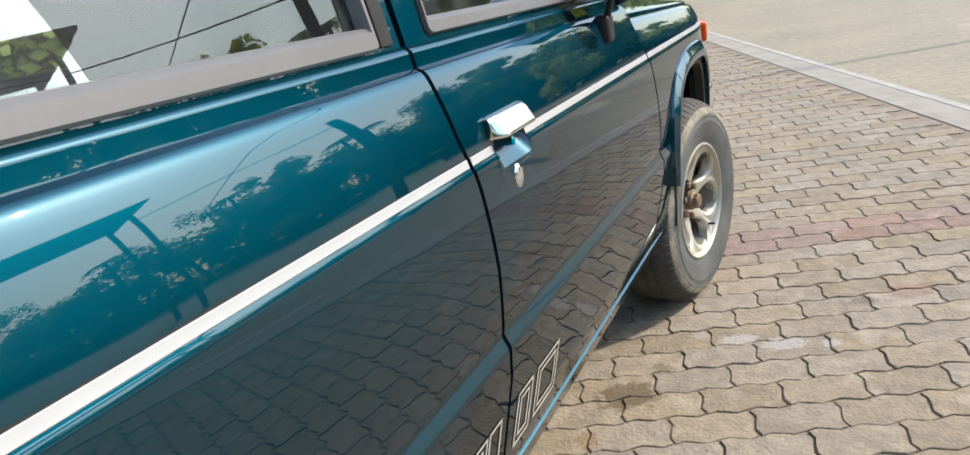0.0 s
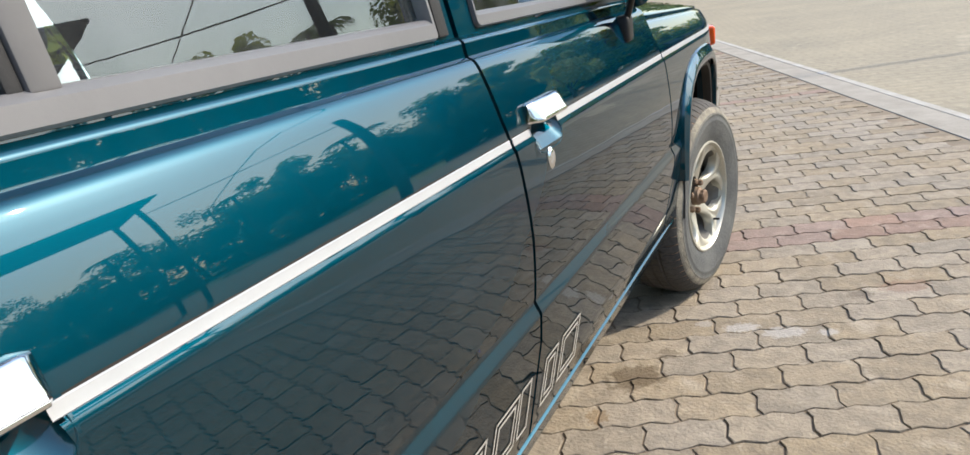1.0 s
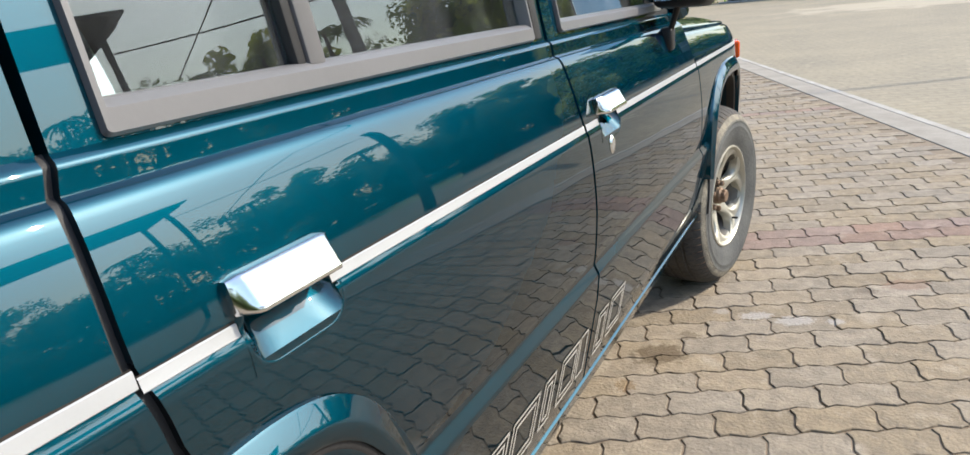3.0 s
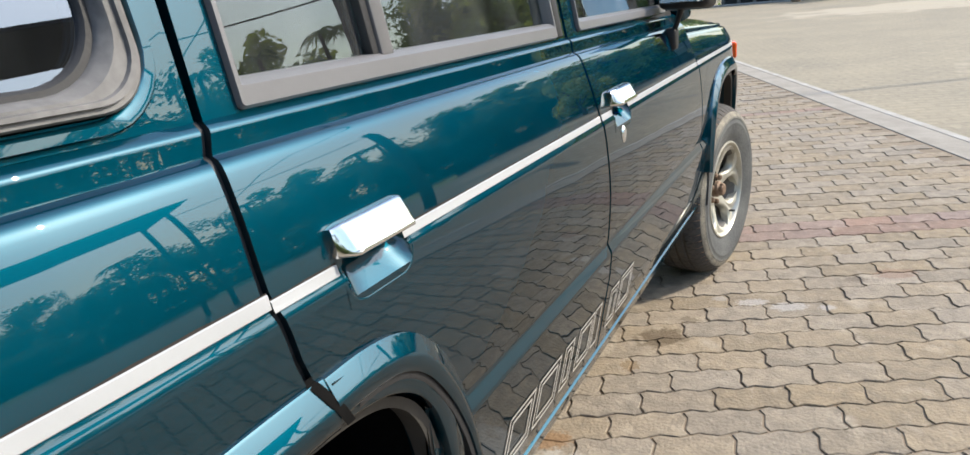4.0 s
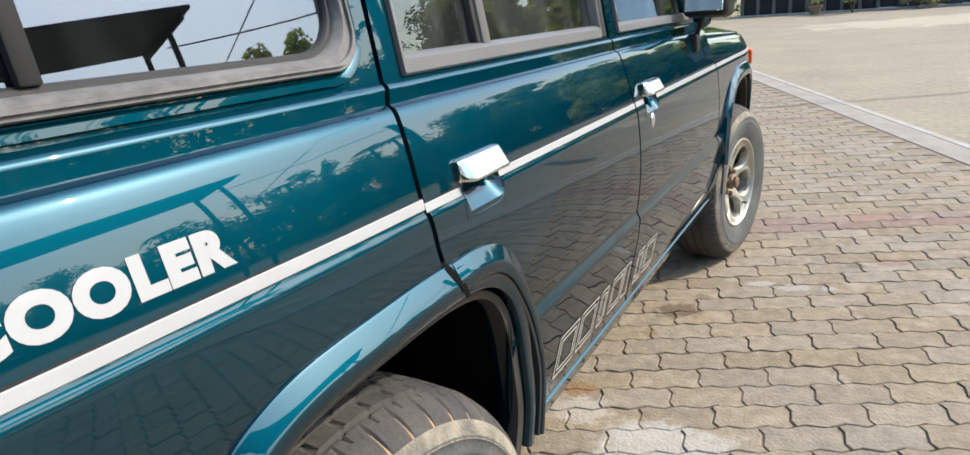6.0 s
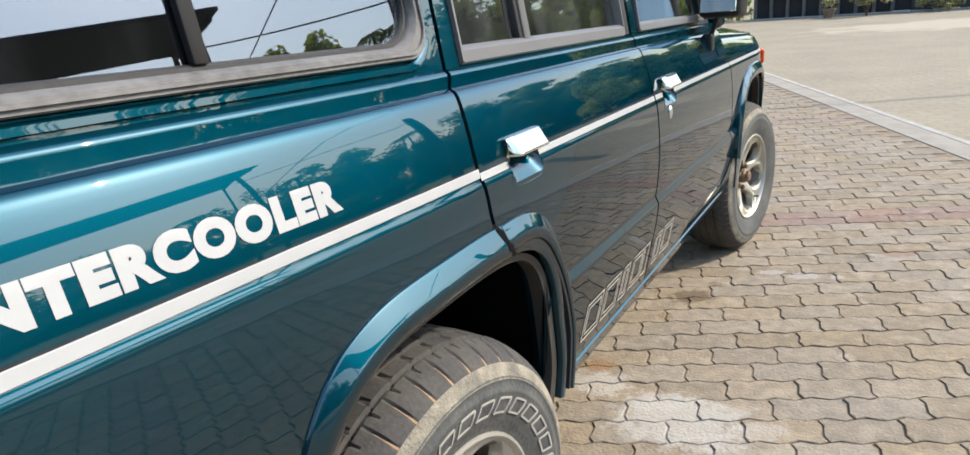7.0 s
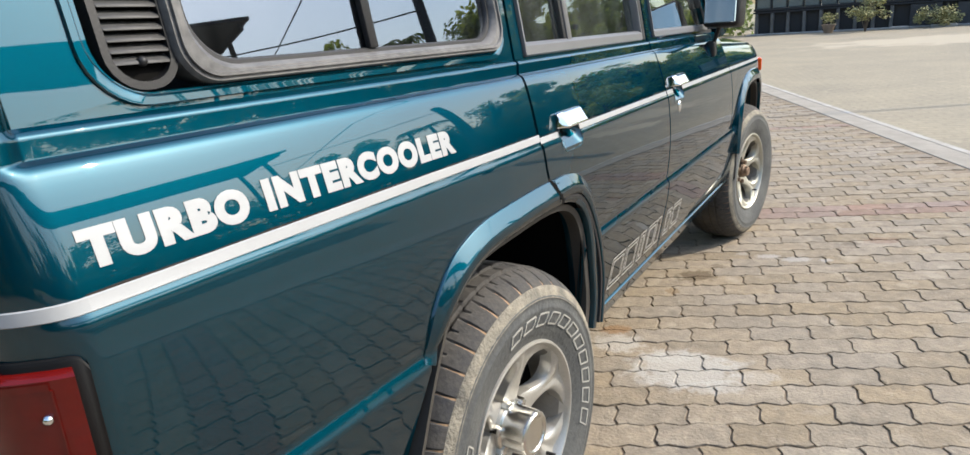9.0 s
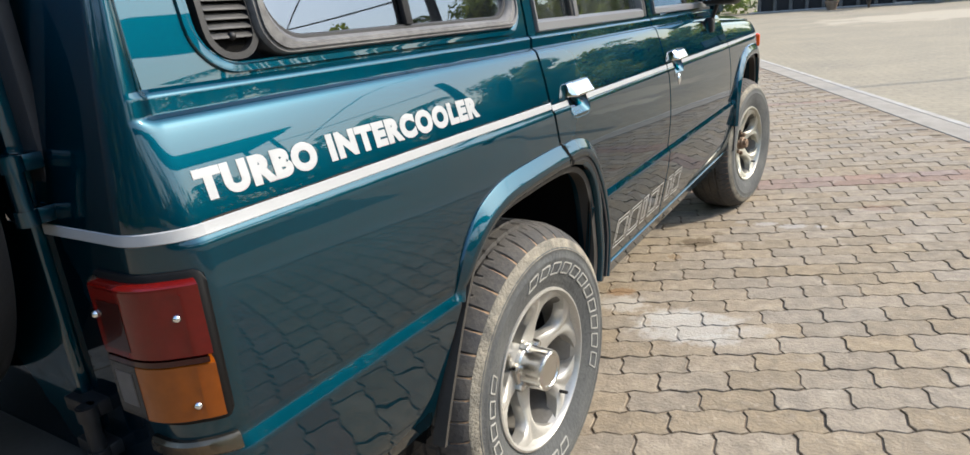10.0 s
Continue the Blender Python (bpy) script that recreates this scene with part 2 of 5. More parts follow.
# ---- the car: its plan ----
CENTRE_X = -0.84
RAKE = -0.0148
TYRE_R, RIM_R = 0.355, 0.202
PROFILE = [
    (0.425, -0.032), (0.430, -0.024), (0.437, -0.019), (0.50, -0.011), (0.60, 0.0015), (0.648, 0.0080), (0.654, 0.0084),
    (0.659, 0.0074), (0.674, 0.0003), (0.679, -0.001), (0.69, 0.0016), (0.72, 0.0050), (0.75, 0.0077), (0.79, 0.0101), (0.83, 0.0113), (0.865, 0.0110), (0.90, 0.0095), (0.916, 0.0086), (0.927, 0.0079), (0.937, 0.0072), (0.944, 0.0067),
    (0.948, 0.0060), (0.952, 0.0042), (0.960, 0.0005), (0.964, 0.0), (0.976, -0.0015), (1.00, -0.0065), (1.03, -0.0133),
    (1.050, -0.0186), (1.064, -0.0226), (1.076, -0.0264), (1.084, -0.0292), (1.089, -0.0314), (1.0925, -0.0337), (1.0955, -0.0366), (1.0980, -0.0405), (1.0995, -0.0440), (1.1008, -0.0459), (1.1030, -0.0464),
    (1.1195, -0.0475), (1.1220, -0.0479), (1.1245, -0.0494), (1.1275, -0.0535), (1.131, -0.058),
]
PZ, PX = np.array(PROFILE).T


def taper(y):
    x = 0.008 - 0.02 * max(0.0, y) - 0.012 * max(0.0, -0.3 - y)
    if y > 2.75:
        x -= 0.35 * (y - 2.75) ** 2
    return x


def skin(zl):
    return float(np.interp(zl, PZ, PX)) if zl < 1.131 else -0.058 - 0.16 * (zl - 1.131)


CORNER_Y, CORNER_R, REAR_X = -0.80, 0.075, -0.235


def surface(y, zl, out=0.0):
    """A point of the car's right flank, out metres proud of it."""
    return Vector((taper(y) + skin(zl) + out, y, zl + RAKE * y))


def round_corner(s, zl, out=0.0):
    """The flank carried on round the rear corner: s metres past CORNER_Y."""
    arc = CORNER_R * math.pi / 2
    x0 = taper(CORNER_Y)
    if s < arc:
        a = s / CORNER_R
        p, n = (x0 - CORNER_R + CORNER_R * math.cos(a), CORNER_Y - CORNER_R * math.sin(a)), (math.cos(a), -math.sin(a))
    else:
        p, n = (x0 - CORNER_R - (s - arc), CORNER_Y - CORNER_R), (0, -1)
    w = max(0.0, 1 - s / (0.55 * arc))
    w = w * w * (3 - 2 * w)
    k = skin(zl) * w - (0.006 + 0.13 * max(0.0, zl - 0.98)) * (1 - w) + out
    y = p[1] + n[1] * k
    return Vector((p[0] + n[0] * k, y, zl + RAKE * CORNER_Y))


CORNER_END = CORNER_R * math.pi / 2 + (taper(CORNER_Y) - CORNER_R - REAR_X)


def side(bm, flipped):
    """For the other flank: mirrors a mesh at the car's middle."""
    if flipped:
        for v in bm.verts:
            v.co.x = 2 * CENTRE_X - v.co.x
        bmesh.ops.reverse_faces(bm, faces=bm.faces)
    return bm


ARCH_REAR = smooth_line([(0.365, 0.40), (0.395, 0.50), (0.390, 0.60), (0.374, 0.69), (0.345, 0.748), (0.297, 0.787), (0.235, 0.806), (0.15, 0.813), (0.03, 0.812), (-0.09, 0.806), (-0.16, 0.790), (-0.208, 0.764), (-0.252, 0.715), (-0.300, 0.635), (-0.345, 0.545), (-0.385, 0.46), (-0.41, 0.40)], 80)
ARCH_DOOR = smooth_line([(0.190, 0.823), (0.25, 0.822), (0.303, 0.812), (0.343, 0.787), (0.376, 0.747), (0.408, 0.694), (0.434, 0.63), (0.448, 0.56), (0.440, 0.49), (0.425, 0.43)], 60)
ARCH_FRONT = smooth_line([(2.300, 0.38), (2.325, 0.50), (2.350, 0.62), (2.395, 0.735), (2.470, 0.797), (2.58, 0.822), (2.70, 0.825), (2.82, 0.815), (2.92, 0.765), (3.00, 0.67), (3.045, 0.56), (3.07, 0.44)], 70)


def arch_low(y, lift):
    """The height above the ground of the wheel opening's edge at y, or none."""
    best = None
    for arch in (ARCH_REAR, ARCH_FRONT):
        ys, zs = arch[:, 0], arch[:, 1]
        top = int(np.argmax(zs))
        if ys.min() < y < ys.max():
            for a, b in ((ys[: top + 1], zs[: top + 1]), (ys[top:], zs[top:])):
                if min(a[0], a[-1]) <= y <= max(a[0], a[-1]):
                    o = np.argsort(a)
                    best = float(np.interp(y, a[o], b[o])) + lift
    return best


SEAM_C = np.array([(1.75, 0.19), (1.20, 0.187), (1.09, 0.160), (0.98, 0.153), (0.93, 0.1635), (0.90, 0.167), (0.87, 0.174), (0.845, 0.186), (0.82, 0.200), (0.78, 0.24), (0.4, 0.30)])
SEAM_B = np.array([(1.75, 1.07), (1.12, 1.092), (1.0, 1.104), (0.92, 1.120), (0.79, 1.130), (0.64, 1.126), (0.60, 1.128), (0.48, 1.088), (0.4, 1.06)])
SEAM_A = np.array([(1.75, 2.0), (1.13, 2.06), (1.05, 2.085), (0.93, 2.14), (0.75, 2.185), (0.64, 2.195), (0.60, 2.205), (0.52, 2.155), (0.4, 2.10)])


def seam(line, zl):
    return float(np.interp(zl, line[::-1, 0], line[::-1, 1]))


def flank(left, right, columns, flipped=False, corner=False, low=0.0, fender=False, scoop=None):
    """A panel of the flank between two lines y(zl), its edges turned inwards."""
    rows = []
    for c in range(columns + 1):
        u = c / columns
        row = []
        for zl in PZ:
            y = left(zl) + (right(zl) - left(zl)) * u
            floor_z = arch_low(y, 0.02)
            z = zl
            if floor_z is not None:
                z = max(z, floor_z - RAKE * y)
            z = max(z, low)
            p = surface(y, min(z, PZ[-1]))
            if fender and p.z - RAKE * y > 0.976:
                p.z -= (z - 0.976) * min(0.62, 0.30 + 0.28 * (y - 2.05))
            row.append(p)
        rows.append(row)
    bm = bmesh.new()
    first, last = rows[0], rows[-1]
    rows = [[p + Vector((-0.012, 0.0, 0)) for p in first]] + [[p + Vector((-0.002, -0.0, 0)) for p in first]] + rows
    rows = rows + [[p + Vector((-0.002, 0.0, 0)) for p in last], [p + Vector((-0.012, 0.0, 0)) for p in last]]
    if corner:
        rows = rows[2:]
        arcs = [CORNER_END * k / 80 for k in range(1, 81)]
        rows = [[round_corner(s, zl) for zl in PZ] for s in reversed(arcs)] + rows
    grid_into(bm, rows, flip=False)
    if scoop is not None:
        cut = [f for f in bm.faces if -0.0455 < f.calc_center_median().y - scoop < 0.0715 and 0.928 < f.calc_center_median().z - RAKE * scoop < 0.974]
        bmesh.ops.delete(bm, geom=cut, context="FACES")
    return side(bm, flipped)


def plate_into(bm, outer, holes, place):
    """A sheet with openings, from loops of (y, zl), laid on place(y, zl)."""
    edges = []
    for loop in (outer, *holes):
        vs = [bm.verts.new((0, a, b)) for a, b in loop]
        edges += [bm.edges.new((a, b)) for a, b in zip(vs, vs[1:] + vs[:1])]
    made = bmesh.ops.triangle_fill(bm, use_beauty=True, edges=edges, normal=(1, 0, 0))
    faces = [f for f in made["geom"] if isinstance(f, bmesh.types.BMFace)]
    for f in faces:
        if f.normal.x < 0:
            f.normal_flip()
    for v in bm.verts:
        v.co = place(v.co.y, v.co.z)


def plate(outer, holes, place, depth=0.0, flipped=False):
    bm = bmesh.new()
    plate_into(bm, outer, holes, place)
    if depth:
        got = bmesh.ops.extrude_face_region(bm, geom=bm.faces[:])
        for v in got["geom"]:
            if isinstance(v, bmesh.types.BMVert):
                v.co.x -= depth
        bmesh.ops.recalc_face_normals(bm, faces=bm.faces)
    return side(bm, flipped)


def ring(outer, inner, place, out, back, flipped=False):
    """A moulded frame between two loops of one length, rounded towards its edges."""
    n = len(outer)
    rows = []
    for u, o in ((0.0, -back), (0.0, out * 0.5), (0.12, out), (0.75, out), (0.95, out * 0.4), (1.0, 0.0), (1.0, -back)):
        rows.append([place(outer[i][0] + (inner[i][0] - outer[i][0]) * u, outer[i][1] + (inner[i][1] - outer[i][1]) * u, o) for i in range(n)])
    bm = grid(rows, close=True, flip=True)
    bmesh.ops.recalc_face_normals(bm, faces=bm.faces)
    return side(bm, flipped)


# ---- the car ----
car = thing("car", label="dark teal metallic off-road station wagon parked on brick paving", category="car")


def stripe_low(y):
    """How far the pinstripe sinks on the doors and towards the tail."""
    if y > 0.157:
        return 0.0055
    return 0.0010 + 0.0045 * min(max((-0.25 - y) / 0.5, 0.0), 1.0)


def pinstripe(y0, y1, n, parent):
    """The vinyl stripe on the waist crease, with a dark brown line along its upper edge."""
    rows, line_rows = [], []
    for k in range(n + 1):
        y = y0 + (y1 - y0) * k / n
        z = 0.9605 - stripe_low(y)
        h = 0.0130 if y > 0.157 else 0.0158
        rows.append([surface(y, z + a, o) for a, o in ((0.0, 0.0), (0.0012, 0.0016), (h / 2, 0.0018), (h - 0.0012, 0.0016), (h, 0.0))])
        w = 0.0019 + 0.0006 * math.sin(y * 31) + 0.0004 * math.sin(y * 97)
        line_rows.append([surface(y, z + h - 0.0002, 0.0003), surface(y, z + h + w, 0.0003)])
    part("stripe", grid(rows), WHITE, parent, "white pinstripe")
    part("grime_line", grid(line_rows), DARK_BROWN, parent, "dark brown line along the stripe")


def flare(arch, keep, flipped=False, ends=0.0):
    """The moulded wheel arch: an upper bevel, an upright lip and a return into the well."""
    arch = smooth_line(arch, 260)
    section = [(0.058, -0.004), (0.0565, 0.003), (0.054, 0.006), (0.031, 0.0165), (0.028, 0.0185), (0.025, 0.0195), (0.015, 0.0195), (0.004, 0.0175), (0.001, 0.015), (0.0, 0.011), (0.0, -0.06)]
    rows = []
    for i in range(len(arch)):
        if not keep(arch[i]):
            continue
        a, b = arch[max(i - 1, 0)], arch[min(i + 1, len(arch) - 1)]
        t = (b - a) / np.linalg.norm(b - a)
        n = np.array((-t[1], t[0]))
        if n[1] < 0 and abs(n[1]) > 0.05 or np.dot(n, arch[i] - (arch[0] + arch[-1]) / 2) < 0:
            n = -n
        row = []
        fade = min(1.0, max(0.02, (arch[i][1] - ends) / 0.13)) if ends else 1.0
        slim = min(1.0, max(0.4, (arch[i][1] - 0.36) / 0.36))
        for d, o in section:
            d, o = d * slim * (0.55 + 0.45 * fade), (o * (0.5 + 0.5 * slim) * fade if o > 0 else o)
            y, z = arch[i] + n * d
            base = taper(y) + (skin(min(max(z - RAKE * y, 0.43), 1.1)) if d > 0.055 * slim * (0.55 + 0.45 * fade) else 0.010 * fade + (1 - fade) * skin(min(max(z - RAKE * y, 0.43), 1.1)))
            row.append(Vector((base + o, y, z)))
        rows.append(row)
    bm = grid(rows)
    bmesh.ops.recalc_face_normals(bm, faces=bm.faces)
    f = max(bm.faces, key=lambda g: g.calc_center_median().x)
    if f.normal.x < 0:
        bmesh.ops.reverse_faces(bm, faces=bm.faces)
    return side(bm, flipped)


DOOR_FLARE = ((0.046, -0.004), (0.0445, 0.0055), (0.042, 0.0075), (0.024, 0.0170), (0.021, 0.0190), (0.018, 0.0198), (0.005, 0.0198), (0.001, 0.018), (0.0, 0.014), (0.0, -0.02))


def along(line, section, start=0):
    """A moulded strip along an arch: section gives the distance outwards in the flank and how proud it stands."""
    line = smooth_line(line, 130)
    rows = []
    for i in range(start, len(line)):
        a, b = line[max(i - 1, 0)], line[min(i + 1, len(line) - 1)]
        t = (b - a) / np.linalg.norm(b - a)
        n = np.array((-t[1], t[0]))
        if np.dot(n, line[i] - np.array((0.0, 0.40))) < 0:
            n = -n
        slim = min(1.0, max(0.55, (line[i][1] - 0.40) / 0.36))
        row = []
        for d, o in section:
            y, z = line[i] + n * d * (slim if d > 0.012 else 1.0)
            row.append(Vector((taper(y) + 0.010 + (o * (0.55 + 0.45 * slim) if o > 0 else o), y, z)))
        rows.append(row)
    bm = grid(rows)
    bmesh.ops.recalc_face_normals(bm, faces=bm.faces)
    if max(bm.faces, key=lambda g: g.calc_center_median().x).normal.x < 0:
        bmesh.ops.reverse_faces(bm, faces=bm.faces)
    return bm


def arch_band(arch, d0, d1, x0, x1):
    rows = []
    mid = (arch[0] + arch[-1]) / 2
    for i in range(len(arch)):
        a, b = arch[max(i - 1, 0)], arch[min(i + 1, len(arch) - 1)]
        t = (b - a) / np.linalg.norm(b - a)
        n = np.array((-t[1], t[0]))
        if np.dot(n, arch[i] - mid) < 0:
            n = -n
        p, q = arch[i] + n * d0, arch[i] + n * d1
        rows.append([Vector((taper(p[0]) + x0, *p)), Vector((taper(q[0]) + x1, *q))])
    return rows


def door_handle(door, y, zl):
    """A chrome lift flap over a scooped recess."""
    x0, z0 = taper(y) + 0.0, zl + RAKE * y
    bm = bmesh.new()
    length, rows = 0.124, []
    for k in range(25):
        u = k / 24
        yy = y + 0.008 + (u - 0.5) * length
        e = min(1.0, min(u * 9, (1 - u) * 13))
        e = e * e * (3 - 2 * e)
        ring_pts = [(-0.006, 0.037), (0.003, 0.038), (0.0065, 0.0372), (0.0088, 0.0355), (0.0125, 0.030), (0.0235, 0.0085), (0.0262, 0.003), (0.0266, 0.0005), (0.0255, -0.0015), (0.020, -0.003), (-0.006, -0.003)]
        rows.append([Vector((x0 + (a * (0.30 + 0.70 * e) if a > 0 else a), yy, z0 + 0.001 + b * 0.85 * (0.90 + 0.10 * e))) for a, b in ring_pts])
    vs = grid_into(bm, rows)
    bm.faces.new([r for r in vs[0]])
    bm.faces.new([r for r in vs[-1]][::-1])
    bmesh.ops.recalc_face_normals(bm, faces=bm.faces)
    part("handle_flap", bm, CHROME, door, "chrome lift-up handle flap", angle=50)
    # the scoop: a raised rim round a bowl
    loop = rounded(-0.058, 0.062, -0.056, 0.006, 0.026, 7)
    rows = []
    flange = []
    for a, b in loop:
        da, db = a - 0.002, b + 0.025
        k = 1.08 / max(abs(da) / 0.060, abs(db) / 0.031)
        flange.append((da * k, db * k))
    for u in (0.0, 0.2, 0.4, 0.6, 0.8):
        rows.append([surface(y + 0.014 + p * (1 - u) + (a - 0.002) * 1.03 * u, zl - 0.028 + q * (1 - u) + (b + 0.025) * 1.03 * u, 0.0005) for (p, q), (a, b) in zip(flange, loop)])
    for f, deep in ((1.03, 0.0), (1.0, 0.06), (0.97, 0.18), (0.92, 0.38), (0.84, 0.62), (0.7, 0.86), (0.5, 1.0), (0.25, 1.0), (0.1, 1.0)):
        row = []
        for a, b in loop:
            z = (b + 0.025) * f - 0.025
            p = surface(y + 0.012 + a * f, zl - 0.003 + z, 0.0007)
            floor = 0.002 + 0.030 * min(1.0, max(0.0, (z + 0.056) / 0.050))
            p.x -= floor * deep
            row.append(p)
        rows.append(row)
    bm = bmesh.new()
    vs = grid_into(bm, rows, close=True)
    bm.faces.new(vs[-1])
    bmesh.ops.recalc_face_normals(bm, faces=bm.faces)
    if sum(f.normal.x for f in bm.faces) < 0:
        bmesh.ops.reverse_faces(bm, faces=bm.faces)
    part("handle_recess", bm, PAINT, door, "scooped teal recess below the handle")


def window_frame_loop(y0b, y1b, y0t, y1t, z0, z1, r, n=6):
    out = []
    for cy, cz, a0 in ((y1t - r, z1 - r, 0), (y0t + r, z1 - r, 90), (y0b + r, z0 + r, 180), (y1b - r, z0 + r, 270)):
        out += [(cy + r * math.cos(radians(a0 + 90 * k / n)), cz + r * math.sin(radians(a0 + 90 * k / n))) for k in range(n + 1)]
    return out


def shrink(loop, d):
    cy, cz = sum(p[0] for p in loop) / len(loop), sum(p[1] for p in loop) / len(loop)
    hy, hz = max(p[0] for p in loop) - cy, max(p[1] for p in loop) - cz
    return [(cy + (a - cy) * (1 - d / hy), cz + (b - cz) * (1 - d / hz)) for a, b in loop]


for flipped in (False, True):
    # front fender
    fender = part("front_fender", flank(lambda z: seam(SEAM_A, z) + 0.0055, lambda z: 3.20, 90, flipped, fender=True), PAINT, car, "teal front fender")
    part("wheel_arch_flare", flare(ARCH_FRONT, lambda p: p[1] > 0.50, flipped), PAINT, fender)
    if not flipped:
        pinstripe(2.128, 3.16, 40, fender)
        bm = box((-0.012, -0.05, -0.036), (0.030, 0.05, 0.036), 0.010, 3, Matrix.Translation((taper(3.1) - 0.002, 3.10, 0.872)) @ Matrix.Rotation(radians(14), 4, "Z"))
        part("turn_signal", bm, ORANGE, fender, "orange side turn signal")
    # Added black strips behind the door gaps paint in their shade.
    for line in (SEAM_A, SEAM_B, SEAM_C):
        rows = [[surface(seam(line, z) + d, z, -0.009) for d in (-0.012, 0.012)] for z in PZ if line is not SEAM_C or z > 0.80]
        part("door_seal", side(grid(rows, flip=True), flipped), RUBBER, car, "black strip added behind the door gap for its shade")
    # doors
    for name, left, right, cols in (("front_door", SEAM_B, SEAM_A, 210), ("rear_door", SEAM_C, SEAM_B, 190)):
        door = part(name, flank(lambda z: seam(left, z) + (0.0065 if left is SEAM_C else 0.005), lambda z: seam(right, z) - 0.005, cols, flipped, scoop=None if flipped else (0.305 if name == "rear_door" else 1.240)), PAINT, car, "closed teal door with a black window surround")
        rear = name == "rear_door"
        if rear:
            part("wheel_arch_flare", side(along(ARCH_DOOR, DOOR_FLARE), flipped), PAINT, door)
            # Near-black strip laid over the moulding; it paints in the door gap's shade.
            rows = []
            for d, o in ((0.064, -0.001), (0.058, 0.0005), (0.055, 0.0065), (0.043, 0.012), (0.031, 0.0175), (0.025, 0.0205), (0.012, 0.0207), (0.002, 0.0200)):
                yc = 0.202 - 0.030 * d / 0.064
                rows.append([Vector((taper(yc) + 0.0105 + o, yc - 0.006, 0.812 + d)), Vector((taper(yc) + 0.0105 + o, yc + 0.007, 0.812 + d))])
            part("flare_gap", side(grid(rows, flip=True), flipped), SHADE, door, "near-black strip painting the shaded gap across the arch moulding")
            # Raised black strip: the dark gap at the door's edge, put in as colour.
            part("arch_seal", side(along(ARCH_DOOR, ((0.003, -0.02), (0.002, 0.0135), (-0.004, 0.0150), (-0.0085, 0.0135), (-0.010, -0.02)), 8), flipped), RUBBER, door, "raised black strip painting the dark door gap along the arch")
            outer = [(seam(SEAM_C, 1.135) + 0.006, 1.131), (1.086, 1.131), (1.066, 1.72), (0.20, 1.72)]
            hole = window_frame_loop(0.224, 1.028, 0.232, 1.015, 1.1375, 1.66, 0.005)
        else:
            outer = [(1.100, 1.131), (2.03, 1.131), (1.66, 1.72), (1.08, 1.72)]
            hole = window_frame_loop(1.160, 1.915, 1.155, 1.60, 1.142, 1.66, 0.012)
        part("window_surround", plate(outer, [hole], lambda y, z: surface(y, z), 0.03, flipped), PAINT, door)
        inner = shrink(hole, 0.005)
        inner = [(a, max(b, 1.163)) for a, b in inner]
        part("window_trim", ring(shrink(hole, -0.004), inner, lambda y, z, o: surface(y, z, o - 0.002), 0.010, 0.03, flipped), TRIM, door, "grey satin window trim")
        part("pane", plate(inner, [], lambda y, z: surface(y, z, -0.014), 0.004, flipped), FARGLASS if flipped else GLASS, door, "clear window pane")
        if not flipped:
            if rear:
                bm = bmesh.new()
                for z0, z1, y0, w in ((1.160, 1.655, 0.478, 0.013),):
                    vs = box_into(bm, (-0.016, -w, 0), (0.004, w, z1 - z0), 0.003)
                    for v in vs:
                        v.co = surface(y0 + v.co.y, z0 + v.co.z, v.co.x)
                part("window_divider", bm, TRIM, door, "grey upright bar between the panes")
                bm = bmesh.new()
                for v in box_into(bm, (-0.014, -0.009, 0), (0.0, 0.004, 0.49), 0.002):
                    v.co = surface(0.46 + v.co.y, 1.162 + v.co.z, v.co.x)
                part("divider_seal", bm, RUBBER, door)
                pinstripe(0.158, 0.252, 4, door)
                pinstripe(0.371, 1.107, 40, door)
                door_handle(door, 0.305, 0.9765)
                bm = bmesh.new()
                for v in box_into(bm, (-0.006, -0.014, 0), (0.006, 0.014, 0.52), 0.003):
                    v.co = surface(1.052 + v.co.y, 1.136 + v.co.z, v.co.x)
                part("pillar_seal", bm, RUBBER, door, "black seal on the pillar")
            else:
                pinstripe(1.117, 1.187, 4, door)
                pinstripe(1.306, 2.1185, 40, door)
                door_handle(door, 1.240, 0.9775)
                bm = bmesh.new()
                prof = [(0.017, -0.004), (0.017, 0.003), (0.013, 0.007), (0.006, 0.008), (0.0, 0.008)]
                lathe_into(bm, prof, 20, (taper(1.25) + 0.006, 0, 0))
                for v in bm.verts:
                    v.co.z *= 1.15 if v.co.z > 0 else 1.5 - 0.2
                    v.co.y, v.co.z = v.co.y * 0.8 + 1.245, v.co.z + 0.885
                part("door_lock", bm, CHROME, door, "chrome key lock")
    # rear quarter with the body corner
    quarter = part("rear_quarter_panel", flank(lambda z: CORNER_Y, lambda z: seam(SEAM_C, z) - 0.004, 110, flipped, corner=True), PAINT, car, "teal rear quarter panel")
    part("wheel_arch_flare", flare(ARCH_REAR, lambda p: p[0] < 0.190 and p[1] > 0.655, flipped, ends=0.65), PAINT, quarter)
    front_edge = ARCH_REAR[(ARCH_REAR[:, 0] > 0.186) & (ARCH_REAR[:, 1] > 0.42)]
    part("arch_lip", side(along(front_edge, ((0.052, -0.02), (0.050, 0.0105), (0.024, 0.0135), (0.005, 0.0135), (0.001, 0.0115), (0.0, 0.008), (0.0, -0.06))), flipped), PAINT, quarter, "inner lip of the wheel arch")
